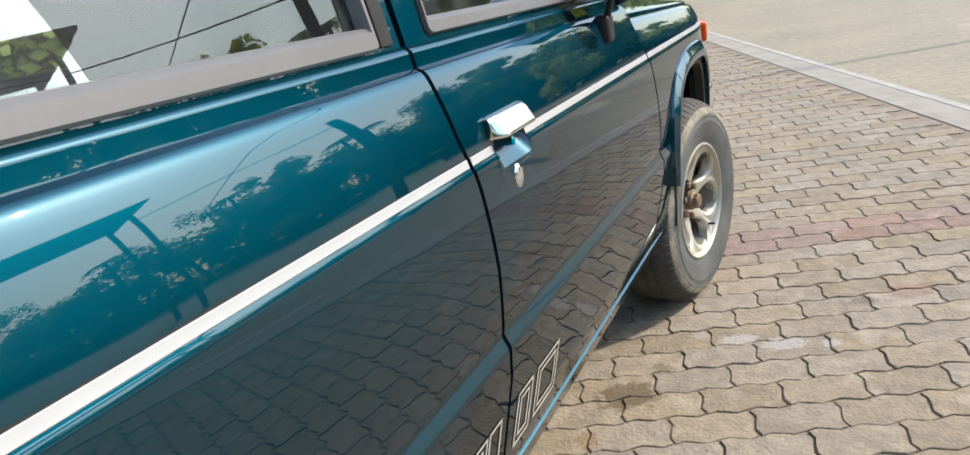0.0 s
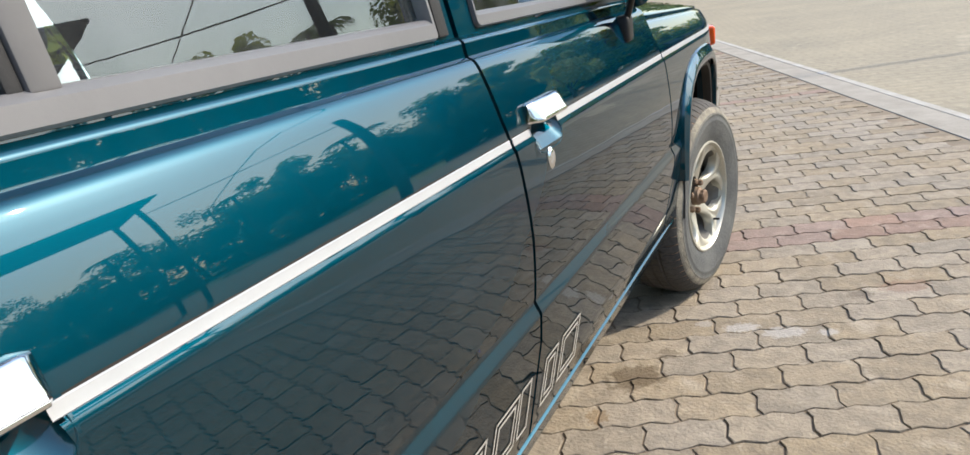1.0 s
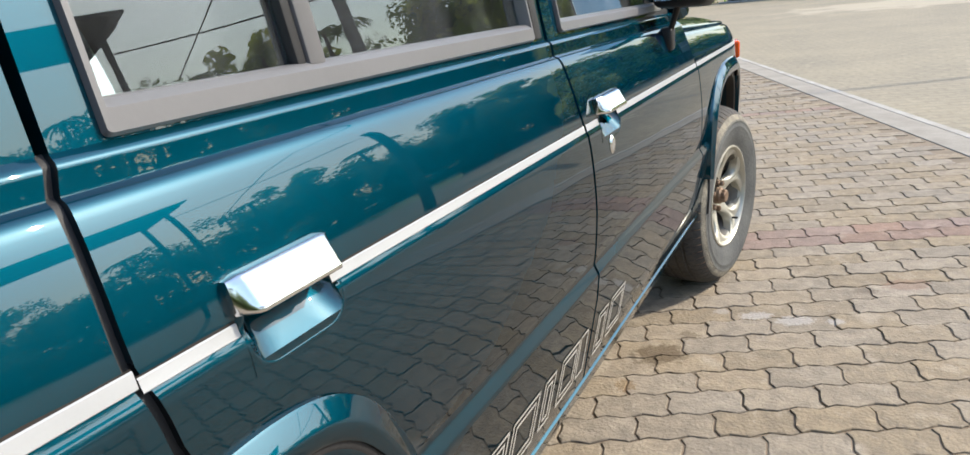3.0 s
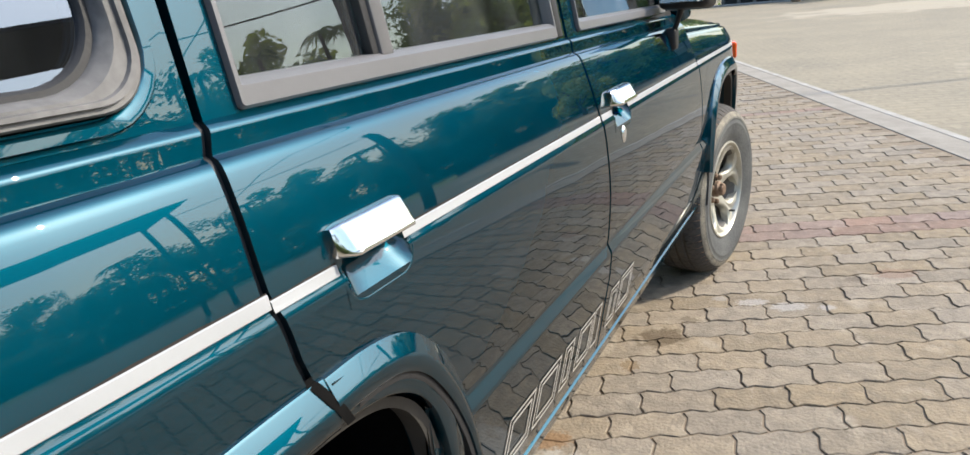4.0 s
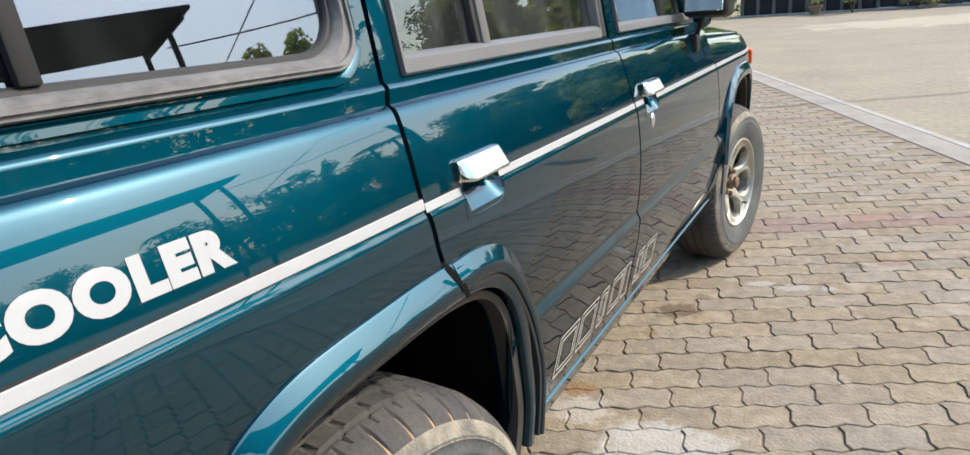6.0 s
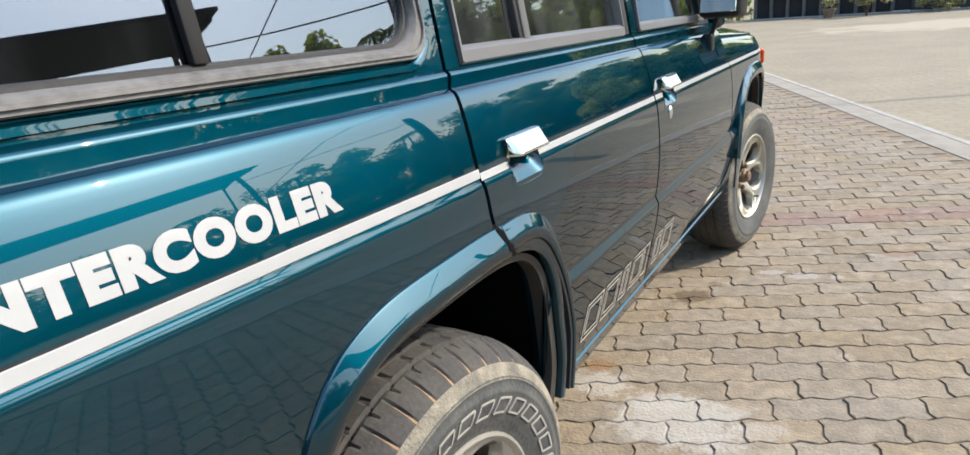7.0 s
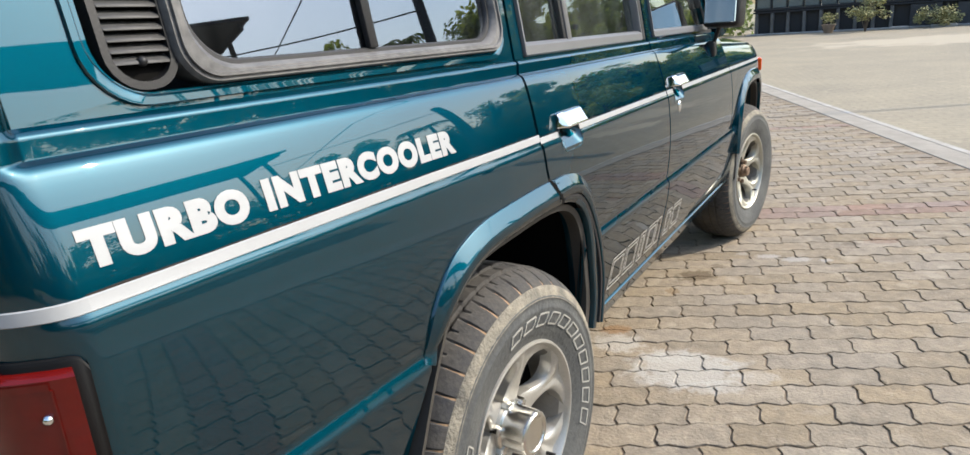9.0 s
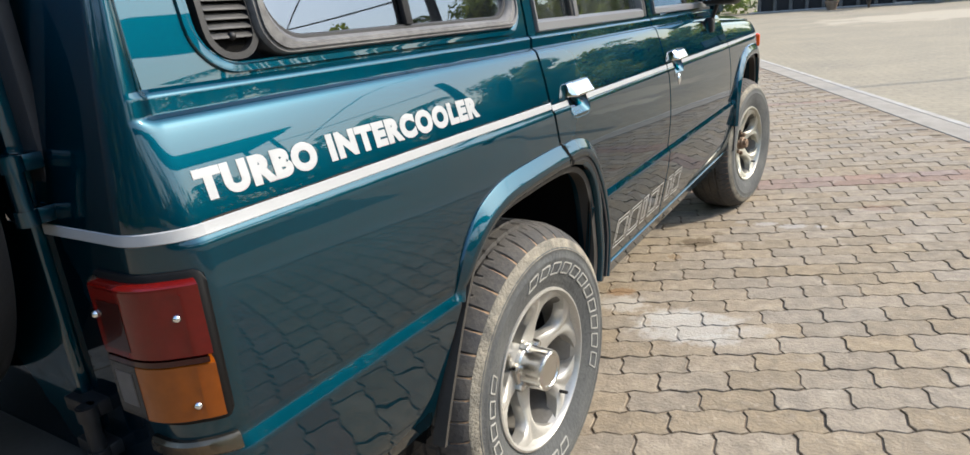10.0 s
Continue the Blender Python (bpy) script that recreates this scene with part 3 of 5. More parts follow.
    outer = [(CORNER_Y, 1.131), (seam(SEAM_C, 1.135) - 0.004, 1.131), (0.184, 1.72), (CORNER_Y, 1.72)]
    hole = rounded(-0.705, 0.140, 1.150, 1.66, 0.055, 8)
    part("pillar", plate(outer, [hole], lambda y, z: surface(y, z), 0.03, flipped), PAINT, quarter)
    rows = [[round_corner(CORNER_END * k / 80, z) for z in np.linspace(1.131, 1.72, 8)] for k in range(80, -1, -1)]
    part("corner_pillar", side(grid(rows), flipped), PAINT, quarter)
    groove = rounded(-0.722, 0.150, 1.136, 1.675, 0.066, 8)
    part("window_rim", ring(groove, shrink(groove, 0.012), lambda y, z, o: surface(y, z, o), 0.004, 0.02, flipped), PAINT, quarter, "raised teal rim round the window")
    frame_loop = rounded(-0.612, 0.134, 1.152, 1.655, 0.045, 8)
    inner = rounded(-0.584, 0.109, 1.172, 1.62, 0.060, 8)
    part("window_gasket", ring(frame_loop, inner, lambda y, z, o: surface(y, z, o - 0.002), 0.012, 0.03, flipped), GASKET, quarter, "weathered grey rubber window gasket")
    part("window_channel", ring(shrink(inner, -0.003), shrink(inner, 0.007), lambda y, z, o: surface(y, z, o - 0.008), 0.005, 0.02, flipped), RUBBER, quarter, "black glass channel")
    part("gasket_ridge", ring(shrink(frame_loop, 0.007), shrink(frame_loop, 0.013), lambda y, z, o: surface(y, z, o + 0.004), 0.010, 0.02, flipped), GASKET, quarter)
    part("pane", plate(inner, [], lambda y, z: surface(y, z, -0.010), 0.004, flipped), DARKGLASS, quarter, "dark sliding quarter window pane")
    if not flipped:
        bm = bmesh.new()
        for v in box_into(bm, (-0.012, -0.010, 0), (0.0, 0.010, 0.45), 0.003):
            v.co = surface(-0.262 + v.co.y, 1.178 + v.co.z, v.co.x)
        part("sliding_bar", bm, PLASTIC, quarter, "black bar between the sliding panes")
        part("vent_frame", plate(rounded(-0.694, -0.606, 1.153, 1.655, 0.04, 6), [rounded(-0.685, -0.615, 1.162, 1.645, 0.032, 6)], lambda y, z: surface(y, z, 0.001), 0.02), PLASTIC, quarter, "black vent surround")
        part("vent_back", plate(rounded(-0.69, -0.61, 1.16, 1.645, 0.03, 6), [], lambda y, z: surface(y, z, -0.012), 0.01), SHADE, quarter)
        for k in range(38):
            zc = 1.182 + k * 0.0121
            bm = bmesh.new()
            for v in box_into(bm, (-0.012, -0.035, -0.0019), (0.000, 0.035, 0.0019), 0.001, 1):
                v.co = surface(-0.649 + v.co.y, zc + v.co.z + v.co.x * -0.6, v.co.x)
            part("vent_slat", bm, SLAT, quarter)
        bm = bmesh.new()
        bmesh.ops.create_uvsphere(bm, u_segments=14, v_segments=8, radius=0.006, matrix=Matrix.Translation(surface(-0.650, 1.1835, -0.002)))
        part("screw", bm, PLASTIC, quarter, "black screw in the vent")
        pinstripe(CORNER_Y, 0.1565, 50, quarter)
        rows = [[round_corner(CORNER_END * k / 24, z, o) for z, o in ((0.9550, 0.0), (0.9562, 0.0016), (0.963, 0.0018), (0.9696, 0.0016), (0.9708, 0.0))] for k in range(24, -1, -1)]
        part("stripe", grid(rows), WHITE, quarter, "white pinstripe round the corner")
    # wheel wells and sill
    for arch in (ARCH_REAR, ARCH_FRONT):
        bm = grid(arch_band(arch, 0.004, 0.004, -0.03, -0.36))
        part("wheel_well", side(bm, flipped), SHADE, car, "wheel well in a near-black shade colour")
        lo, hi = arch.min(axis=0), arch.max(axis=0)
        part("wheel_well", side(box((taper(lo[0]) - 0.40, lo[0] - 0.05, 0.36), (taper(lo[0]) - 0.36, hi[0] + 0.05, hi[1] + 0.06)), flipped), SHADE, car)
        lip = arch_band(arch, -0.006, -0.020, 0.008, 0.004)
        lip = [[a + Vector((-0.03, 0, 0)), a, b, b + Vector((-0.03, 0, 0))] for a, b in lip]
        bm = grid(lip)
        bmesh.ops.recalc_face_normals(bm, faces=bm.faces)
        part("wheel_arch_lip", side(bm, flipped), LIPMAT, car, "dusty dark inner arch lip")
    rows = []
    for k in range(41):
        y = 0.40 + (2.29 - 0.40) * k / 40
        x, z = taper(y), RAKE * y
        rows.append([Vector((x + a, y, z + b)) for a, b in ((-0.06, 0.430), (-0.036, 0.428), (-0.026, 0.425), (-0.022, 0.421), (-0.023, 0.416), (-0.027, 0.411), (-0.030, 0.405), (-0.036, 0.384), (-0.042, 0.370), (-0.055, 0.363), (-0.14, 0.360))])
    bm = grid(rows, flip=True)
    part("sill", side(bm, flipped), PAINT, car, "narrow teal sill below the doors")

# roof, hood, tailgate, floor: the rest of the shell
half = -CENTRE_X
rows = []
for y, zr in ((1.60, 1.715), (1.5, 1.765), (1.2, 1.80), (0.3, 1.815), (-0.5, 1.81), (-0.78, 1.79), (-0.83, 1.72)):
    row = []
    for u in np.linspace(-1, 1, 25):
        edge = half - 0.17
        row.append((CENTRE_X + edge * u, y, RAKE * y + 1.715 + (zr - 1.715) * (1 - abs(u) ** 5)))
    rows.append(row)
part("roof", grid(rows, flip=True), PAINT, car, "teal roof")
rows = []
for y in (2.05, 2.3, 2.5, 2.7, 2.9, 3.0, 3.1, 3.17, 3.20, 3.21, 3.21):
    edge = half + taper(min(y, 3.2)) - 0.052
    top = 0.976 + 0.155 * (1 - min(0.62, 0.30 + 0.28 * (y - 2.05))) - 0.004
    row = []
    for u in np.linspace(-1, 1, 41):
        row.append((CENTRE_X + edge * u, y, RAKE * y + top + 0.045 * (1 - abs(u) ** 6) * min(1.0, (3.25 - y) * 3)))
    rows.append(row)
rows.append([(x, 3.215, 0.5) for x, _, _ in rows[-1]])
part("hood", grid(rows), PAINT, car, "teal hood")
part("windscreen", grid([[(CENTRE_X + (half - 0.16) * u, 1.62, 1.69) for u in (-1, 0, 1)], [(CENTRE_X + (half - 0.07) * u, 2.07, 1.09) for u in (-1, 0, 1)]]), GLASS, car, "clear windscreen")
for s in (1, -1):
    bm = bmesh.new()
    tube_into(bm, [(CENTRE_X + s * (half - 0.075), 2.09, 1.09), (CENTRE_X + s * (half - 0.165), 1.62, 1.70)], 0.03, 10)
    part("windscreen_pillar", bm, PAINT, car)
part("floor_pan", box((2 * CENTRE_X + 0.06, -0.80, 0.37), (-0.06, 3.15, 0.43)), SHADE, car, "car underside in a near-black shade colour")
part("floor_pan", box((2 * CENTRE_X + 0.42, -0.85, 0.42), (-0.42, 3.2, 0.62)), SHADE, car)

# tailgate, its hinges and the spare wheel
REAR_Y = CORNER_Y - CORNER_R
gate = part("rear_door_panel", box((2 * CENTRE_X - REAR_X + 0.006, REAR_Y - 0.008, 0.46), (REAR_X - 0.006, REAR_Y + 0.03, 1.725), 0.008), PAINT, car, "teal side-hinged rear door")
loop = rounded(2 * CENTRE_X - REAR_X + 0.05, REAR_X - 0.045, 1.14, 1.64, 0.07, 8)
bm = bmesh.new()
rows = []
for u, o in ((0, 0.0), (0.1, 0.016), (0.7, 0.018), (1, 0.004)):
    small = shrink(loop, 0.035 * u)
    rows.append([(a, REAR_Y - 0.008 - o, b) for a, b in small])
grid_into(bm, rows, close=True)
bmesh.ops.recalc_face_normals(bm, faces=bm.faces)
part("rear_window_frame", bm, RUBBER, gate, "black rubber frame of the rear window")
bm = bmesh.new()
bm.faces.new([bm.verts.new((a, REAR_Y - 0.014, b)) for a, b in shrink(loop, 0.034)])
part("pane", bm, DARKGLASS, gate, "dark rear window pane")
for zc in (1.035, 0.685):
    bm = bmesh.new()
    tube_into(bm, [(REAR_X + 0.03, REAR_Y - 0.022, zc - 0.045), (REAR_X + 0.03, REAR_Y - 0.022, zc + 0.045)], 0.011, 14)
    for dz in (-0.034, 0.034):
        tube_into(bm, [(REAR_X + 0.03, REAR_Y - 0.022, zc + dz - 0.010), (REAR_X + 0.03, REAR_Y - 0.022, zc + dz + 0.010)], 0.0145, 14)
        box_into(bm, (REAR_X - 0.03, REAR_Y - 0.022, zc + dz - 0.011), (REAR_X + 0.04, REAR_Y + 0.012, zc + dz + 0.011), 0.003)
    part("door_hinge", bm, PLASTIC if zc < 0.9 else PAINT, gate, "heavy rear door hinge")

# Added strip that blocks the light showing through the rear door gap.
bm = box((REAR_X - 0.03, REAR_Y + 0.012, 0.47), (REAR_X + 0.03, REAR_Y + 0.030, 1.72), 0.003)
part("door_seal", bm, RUBBER, gate, "black strip added to darken the gap beside the rear door")

# tail lamps
for flipped in (False, True):
    housing = None
    s0, s1, z0, z1 = 0.028, 0.170, 0.722, 0.912

    def lamp_point(s, z, o):
        return surface(CORNER_Y - s, z, o) if s < 0 else round_corner(s, z, o)

    def lamp_patch(a, b, c, d, out, n=14, back=-0.004, soft=False):
        rows = []
        for k in range(n + 1):
            s = a + (b - a) * k / n
            e = max(0.0, 1 - min(s - a, b - s) / 0.012)
            t = 0.012 * (1 - math.sqrt(max(0.0, 1 - e * e))) if soft else 0.0
            rows.append([lamp_point(s, z, o) for z, o in ((c + t, back), (c + t + 0.001, out * 0.7), (c + t + 0.005, out), (d - t - 0.005, out), (d - t - 0.001, out * 0.7), (d - t, back))])
        rows = [[lamp_point(a, z, back) for z in (c, c, c, d, d, d)]] + rows + [[lamp_point(b, z, back) for z in (c, c, c, d, d, d)]]
        bm = grid(rows, flip=True)
        return side(bm, flipped)

    housing = part("tail_lamp", lamp_patch(s0 - 0.012, s1 + 0.014, z0 - 0.010, z1 + 0.009, 0.006, 40, soft=True), BEZEL, car, "wrap-round tail lamp, red over amber")
    zm = z0 + 0.087
    part("red_lens", lamp_patch(s0, s1, zm + 0.0015, z1, 0.020), RED, housing, "glossy red lens")
    part("amber_lens", lamp_patch(s0, 0.114, z0, zm - 0.0015, 0.020), AMBER, housing, "glossy amber lens")
    part("reversing_lens", lamp_patch(0.116, s1, z0, zm - 0.0015, 0.0195), CLEAR, housing, "smoky clear reversing lens")
    part("lens_box", lamp_patch(0.112, s1 - 0.012, zm + 0.010, z1 - 0.018, 0.0206), DEEP_RED, housing, "darker red reflector field")
    part("lens_frame", lamp_patch(0.126, s1 - 0.010, z0 + 0.016, zm - 0.014, 0.0204), SMOKE, housing, "grey field in the reversing lens")
    part("lens_edge", lamp_patch(s1 - 0.001, s1 + 0.006, z0 - 0.004, z1 + 0.003, 0.016), OLD_CHROME, housing, "dull metal edge of the lamp")
    part("lens_edge", lamp_patch(s0 + 0.004, s1 - 0.004, zm - 0.0012, zm + 0.0012, 0.0210), DEEP_RED, housing)
    part("lens_ridge", lamp_patch(s0 + 0.016, s0 + 0.0178, zm + 0.004, z1 - 0.010, 0.0208, 3), RED, housing)
    part("lens_ridge", lamp_patch(s0 + 0.016, s0 + 0.0178, z0 + 0.004, zm - 0.004, 0.0208, 3), AMBER, housing)
    part("lens_ridge", lamp_patch(s0 + 0.018, s1 - 0.008, z1 - 0.012, z1 - 0.010, 0.0213), RED, housing)
    if not flipped:
        for s, z in ((0.052, 0.868), (0.052, 0.748), (0.166, 0.868)):
            c = lamp_point(s, z, 0.021)
            bm = bmesh.new()
            bmesh.ops.create_uvsphere(bm, u_segments=10, v_segments=6, radius=0.0055, matrix=Matrix.Translation(c))
            part("screw", bm, CHROME, housing)

# bumpers
bm = box((2 * CENTRE_X + 0.02, REAR_Y - 0.13, 0.505), (-0.02, REAR_Y + 0.01, 0.625), 0.025, 4)
bumper = part("rear_bumper", bm, LIPMAT, car, "dusty dark rear bumper")
rows = []
for k in range(19):
    s = 0.016 + 0.126 * k / 18
    rows.append([surface(CORNER_Y - s, z, o) if s < 0 else round_corner(s, z, o) for z, o in ((0.662, -0.002), (0.663, 0.006), (0.667, 0.010), (0.682, 0.010), (0.687, 0.006), (0.688, -0.002))])
part("bumper_end", grid(rows, flip=True), OLD_CHROME, bumper, "tarnished chrome strip below the tail lamp")
bm = box((2 * CENTRE_X + 0.10, 3.26, 0.50), (-0.10, 3.38, 0.63), 0.03, 4)
part("front_bumper", bm, CHROME, car, "silver front bumper")


# wheels
def wheel(name, y, x_face, steer=0.0, capped=True, grooves=44, alloy=ALLOY):
    """A dusty tyre on a six-spoke alloy rim; its outer face looks along +x."""
    w = new(name)
    w.parent = car
    w.scale = (1, 1, 1)
    w.matrix_basis = Matrix.Translation((x_face, y, TYRE_R)) @ Matrix.Rotation(radians(steer), 4, "Z")
    w["label"] = "dusty off-road tyre on a six-spoke alloy rim"
    o = (0, 0, 0)
    R = 0.362
    side_profile = [(RIM_R - 0.012, -0.004), (RIM_R + 0.004, 0.0), (RIM_R + 0.012, 0.004), (0.235, 0.011), (0.255, 0.016), (0.272, 0.0175), (0.276, 0.0188), (0.280, 0.0188), (0.284, 0.0172), (0.296, 0.0155), (0.300, 0.0168), (0.304, 0.0164), (0.308, 0.013), (0.316, 0.009)]
    tread_profile = [(0.316, 0.009), (0.328, 0.003), (0.338, -0.007), (0.346, -0.019), (0.353, -0.034), (0.358, -0.050), (0.353, -0.054), (0.353, -0.060), (0.361, -0.062), (0.3615, -0.088), (0.354, -0.090), (0.354, -0.097), (R, -0.099), (R, -0.128), (0.354, -0.130), (0.354, -0.137), (0.3615, -0.139), (0.361, -0.165), (0.353, -0.167), (0.353, -0.173), (0.3605, -0.175), (0.353, -0.196), (0.340, -0.218), (0.316, -0.238)]
    back_profile = [(0.316, -0.238), (0.30, -0.243), (0.27, -0.246), (0.23, -0.236), (RIM_R - 0.01, -0.222)]
    grow = (TYRE_R - RIM_R) / (0.362 - RIM_R)
    side_profile = [(RIM_R + (r - RIM_R) * grow if r > RIM_R + 0.02 else r, x) for r, x in side_profile]
    tread_profile = [(RIM_R + (r - RIM_R) * (TYRE_R - RIM_R) / (0.362 - RIM_R), x) for r, x in tread_profile]
    back_profile = [(RIM_R + (r - RIM_R) * grow, x) for r, x in back_profile]
    bm = bmesh.new()
    lathe_into(bm, side_profile, 96, o)
    lathe_into(bm, back_profile, 64, o)
    bmesh.ops.recalc_face_normals(bm, faces=bm.faces)
    tyre = part("tyre", bm, TYRE, w, "dusty grey sidewall", angle=60)
    sides = grooves * 12

    def cut(j, k):
        inset = 0.0
        if (k + (j if 4 < j < 18 else 0)) % 12 == 0 and j not in (0, len(tread_profile) - 1):
            inset = -0.005
        return inset

    bm = bmesh.new()
    lathe_into(bm, tread_profile, sides, o, wobble=cut)
    bmesh.ops.recalc_face_normals(bm, faces=bm.faces)
    shoulder = bmesh.new()
    ridge = [(0.300, 0.0172), (0.306, 0.0152), (0.311, 0.0128), (0.316, 0.0105), (0.322, 0.0078), (0.327, 0.0045)]
    lathe_into(shoulder, [(RIM_R + (r - RIM_R) * grow, x) for r, x in ridge], 240, o, wobble=lambda j, k: 0.0011 if 0 < j < 5 and k % 3 else -0.0006)
    bmesh.ops.recalc_face_normals(shoulder, faces=shoulder.faces)
    part("shoulder", shoulder, SHOULDER, tyre, "beige dust on the ribbed tyre shoulder", angle=25)
    part("tread", bm, TREAD, tyre, "worn tread with muddy grooves", angle=30)
    bm = bmesh.new()
    for k in range(grooves):
        a = 2 * math.pi * k / grooves
        m = Matrix.Rotation(a, 4, "X")
        pts = [Vector((0.004, 0.3215, 0)), Vector((-0.003, 0.3300, 0.0005)), Vector((-0.014, 0.3385, 0.001)), Vector((-0.029, 0.3462, 0.0)), Vector((-0.046, 0.3505, 0))]
        pts = [Vector((p.x + 0.0012, RIM_R + (p.y - RIM_R) * grow + 0.0012, p.z)) for p in pts]
        rows = [[m @ (p + Vector((0, 0, -0.0024 + 0.004 * k / 4))), m @ (p + Vector((0, 0.0, (0.0026 if k < 3 else 0.0008) + 0.004 * k / 4)))] for k, p in enumerate(pts)]
        grid_into(bm, rows)
    tagged(part("groove_mud", bm, DIRT, tyre, "reddish mud in the shoulder grooves", smooth=False), kind="stuff")
    # raised outline bars where the maker's name stands
    def sidewall(a, r, lift):
        x = float(np.interp(r, [p[0] for p in side_profile], [p[1] for p in side_profile])) + lift
        return Vector((x, r * math.cos(a), r * math.sin(a)))

    def bar(bm, a0, r0, a1, r1, width):
        n = 5
        d = Vector(((a1 - a0) * 0.27, r1 - r0)).normalized()
        px, py = -d.y * width / 2 / 0.27, d.x * width / 2
        rows = []
        for k in range(n + 1):
            u = k / n
            a, r = a0 + (a1 - a0) * u, r0 + (r1 - r0) * u
            rows.append([sidewall(a - px, r - py, 0.0004), sidewall(a - px, r - py, 0.0022), sidewall(a + px, r + py, 0.0022), sidewall(a + px, r + py, 0.0004)])
        grid_into(bm, rows)

    for start in (radians(-24), radians(156)) if capped else ():
        for k in range(11):
            a0 = start + k * radians(12.2)
            a1 = a0 + radians(8.4)
            r0, r1 = 0.238, 0.264
            s = radians(2.0)
            bm = bmesh.new()
            ring_pts = [(a0, r0), (a1, r0), (a1 - s, r1), (a0 - s, r1)]
            for (aa, ra), (ab, rb) in zip(ring_pts, ring_pts[1:] + ring_pts[:1]):
                bar(bm, aa, ra, ab, rb, 0.0036)
            bmesh.ops.recalc_face_normals(bm, faces=bm.faces)
            part("sidewall_mark", bm, LETTER, tyre, "pale outlined block on the sidewall")
    # rim
    bm = bmesh.new()
    lathe_into(bm, [(RIM_R - 0.004, -0.012), (RIM_R, -0.002), (RIM_R - 0.002, 0.003), (RIM_R - 0.007, 0.004), (RIM_R - 0.011, 0.000), (RIM_R - 0.014, -0.010), (RIM_R - 0.018, -0.022)], 72, o)
    bmesh.ops.recalc_face_normals(bm, faces=bm.faces)
    rim = part("rim", bm, alloy, w, "dusty silver alloy rim", angle=50)
    bm = bmesh.new()
    lathe_into(bm, [(RIM_R - 0.018, -0.022), (RIM_R - 0.022, -0.035), (RIM_R - 0.028, -0.07), (RIM_R - 0.03, -0.2)], 72, o)
    bmesh.ops.recalc_face_normals(bm, faces=bm.faces)
    part("barrel", bm, ALLOY_DIM, rim, "inside of the rim, its shade in the dull grey colour", angle=50)
    bm = bmesh.new()
    lathe_into(bm, [(0.140, -0.16), (0.138, -0.125), (0.12, -0.12), (0.0, -0.12)], 40, o)
    bmesh.ops.recalc_face_normals(bm, faces=bm.faces)
    part("brake_backing", bm, RUST, w, "dark brake behind the spokes")
    for k in range(6):
        bm = bmesh.new()
        rows = []
        for r in np.linspace(0.050, 0.190, 18):
            u = (r - 0.05) / 0.14
            lo = 0.41 * math.exp(-((u / 0.31) ** 2)) + 0.112 + 0.40 * max(0, (u - 0.55) / 0.45) ** 2.4
            twist = 0.06 * (u - 0.4)
            x = -0.056 + 0.046 * u**1.15 - 0.003 * math.sin(math.pi * u)
            row = []
            for c in np.linspace(-1, 1, 17):
                a = twist + c * min(lo, 0.523)
                crown = 0.007 * (1 - abs(c) ** 3) * (0.4 + 0.6 * math.sin(math.pi * u))
                crown -= 0.010 * max(0.0, 1 - abs(c) * 1.9) * max(0.0, (u - 0.45) / 0.55)
                row.append(Vector((x + crown, r * math.cos(a), r * math.sin(a))))
            row = [row[0] + Vector((-0.03, 0, 0))] + row + [row[-1] + Vector((-0.03, 0, 0))]
            rows.append(row)
        grid_into(bm, rows)
        bmesh.ops.transform(bm, matrix=Matrix.Rotation(radians(60 * k + 14), 4, "X"), verts=bm.verts)
        bmesh.ops.recalc_face_normals(bm, faces=bm.faces)
        if sum(f.normal.x * f.calc_area() for f in bm.faces) < 0:
            bmesh.ops.reverse_faces(bm, faces=bm.faces)
        part("spoke", bm, alloy, rim, angle=50)
    bm = bmesh.new()
    lathe_into(bm, [(0.066, -0.02), (0.064, 0.004), (0.058, 0.009), (0.030, 0.010), (0.0, 0.010)], 40, (-0.062, 0, 0))
    bmesh.ops.recalc_face_normals(bm, faces=bm.faces)
    part("hub_disc", bm, alloy, rim)
    for k in range(6):
        a = radians(60 * k + 40)
        bm = bmesh.new()
        lathe_into(bm, [(0.0115, 0.0), (0.0115, 0.016), (0.0095, 0.021), (0.004, 0.023), (0.0, 0.023)], 6, (-0.056, 0.058 * math.cos(a), 0.058 * math.sin(a)))
        bmesh.ops.recalc_face_normals(bm, faces=bm.faces)
        part("lug_nut", bm, SATIN if capped else RUST, rim, smooth=False)
    bm = bmesh.new()
    if capped:
        lathe_into(bm, [(0.058, 0.004), (0.057, 0.018), (0.052, 0.022), (0.051, 0.070), (0.049, 0.077), (0.044, 0.080), (0.040, 0.079), (0.037, 0.076), (0.0, 0.0765)], 44, (-0.060, 0, 0), wobble=lambda j, k: -0.004 if 1 < j < 5 and k % 11 < 2 else 0.0)
    else:
        lathe_into(bm, [(0.034, 0.006), (0.033, 0.030), (0.027, 0.036), (0.026, 0.048), (0.020, 0.052), (0.0, 0.053)], 36, (-0.060, 0, 0), wobble=lambda j, k: -0.003 if 1 < j < 4 and k % 6 < 2 else 0.0)
    bmesh.ops.recalc_face_normals(bm, faces=bm.faces)
    part("hub_cap", bm, SATIN if capped else RUST, rim, "chrome hub cap" if capped else "rusty bare hub", angle=30)
    bm = bmesh.new()
    a = radians(-50)
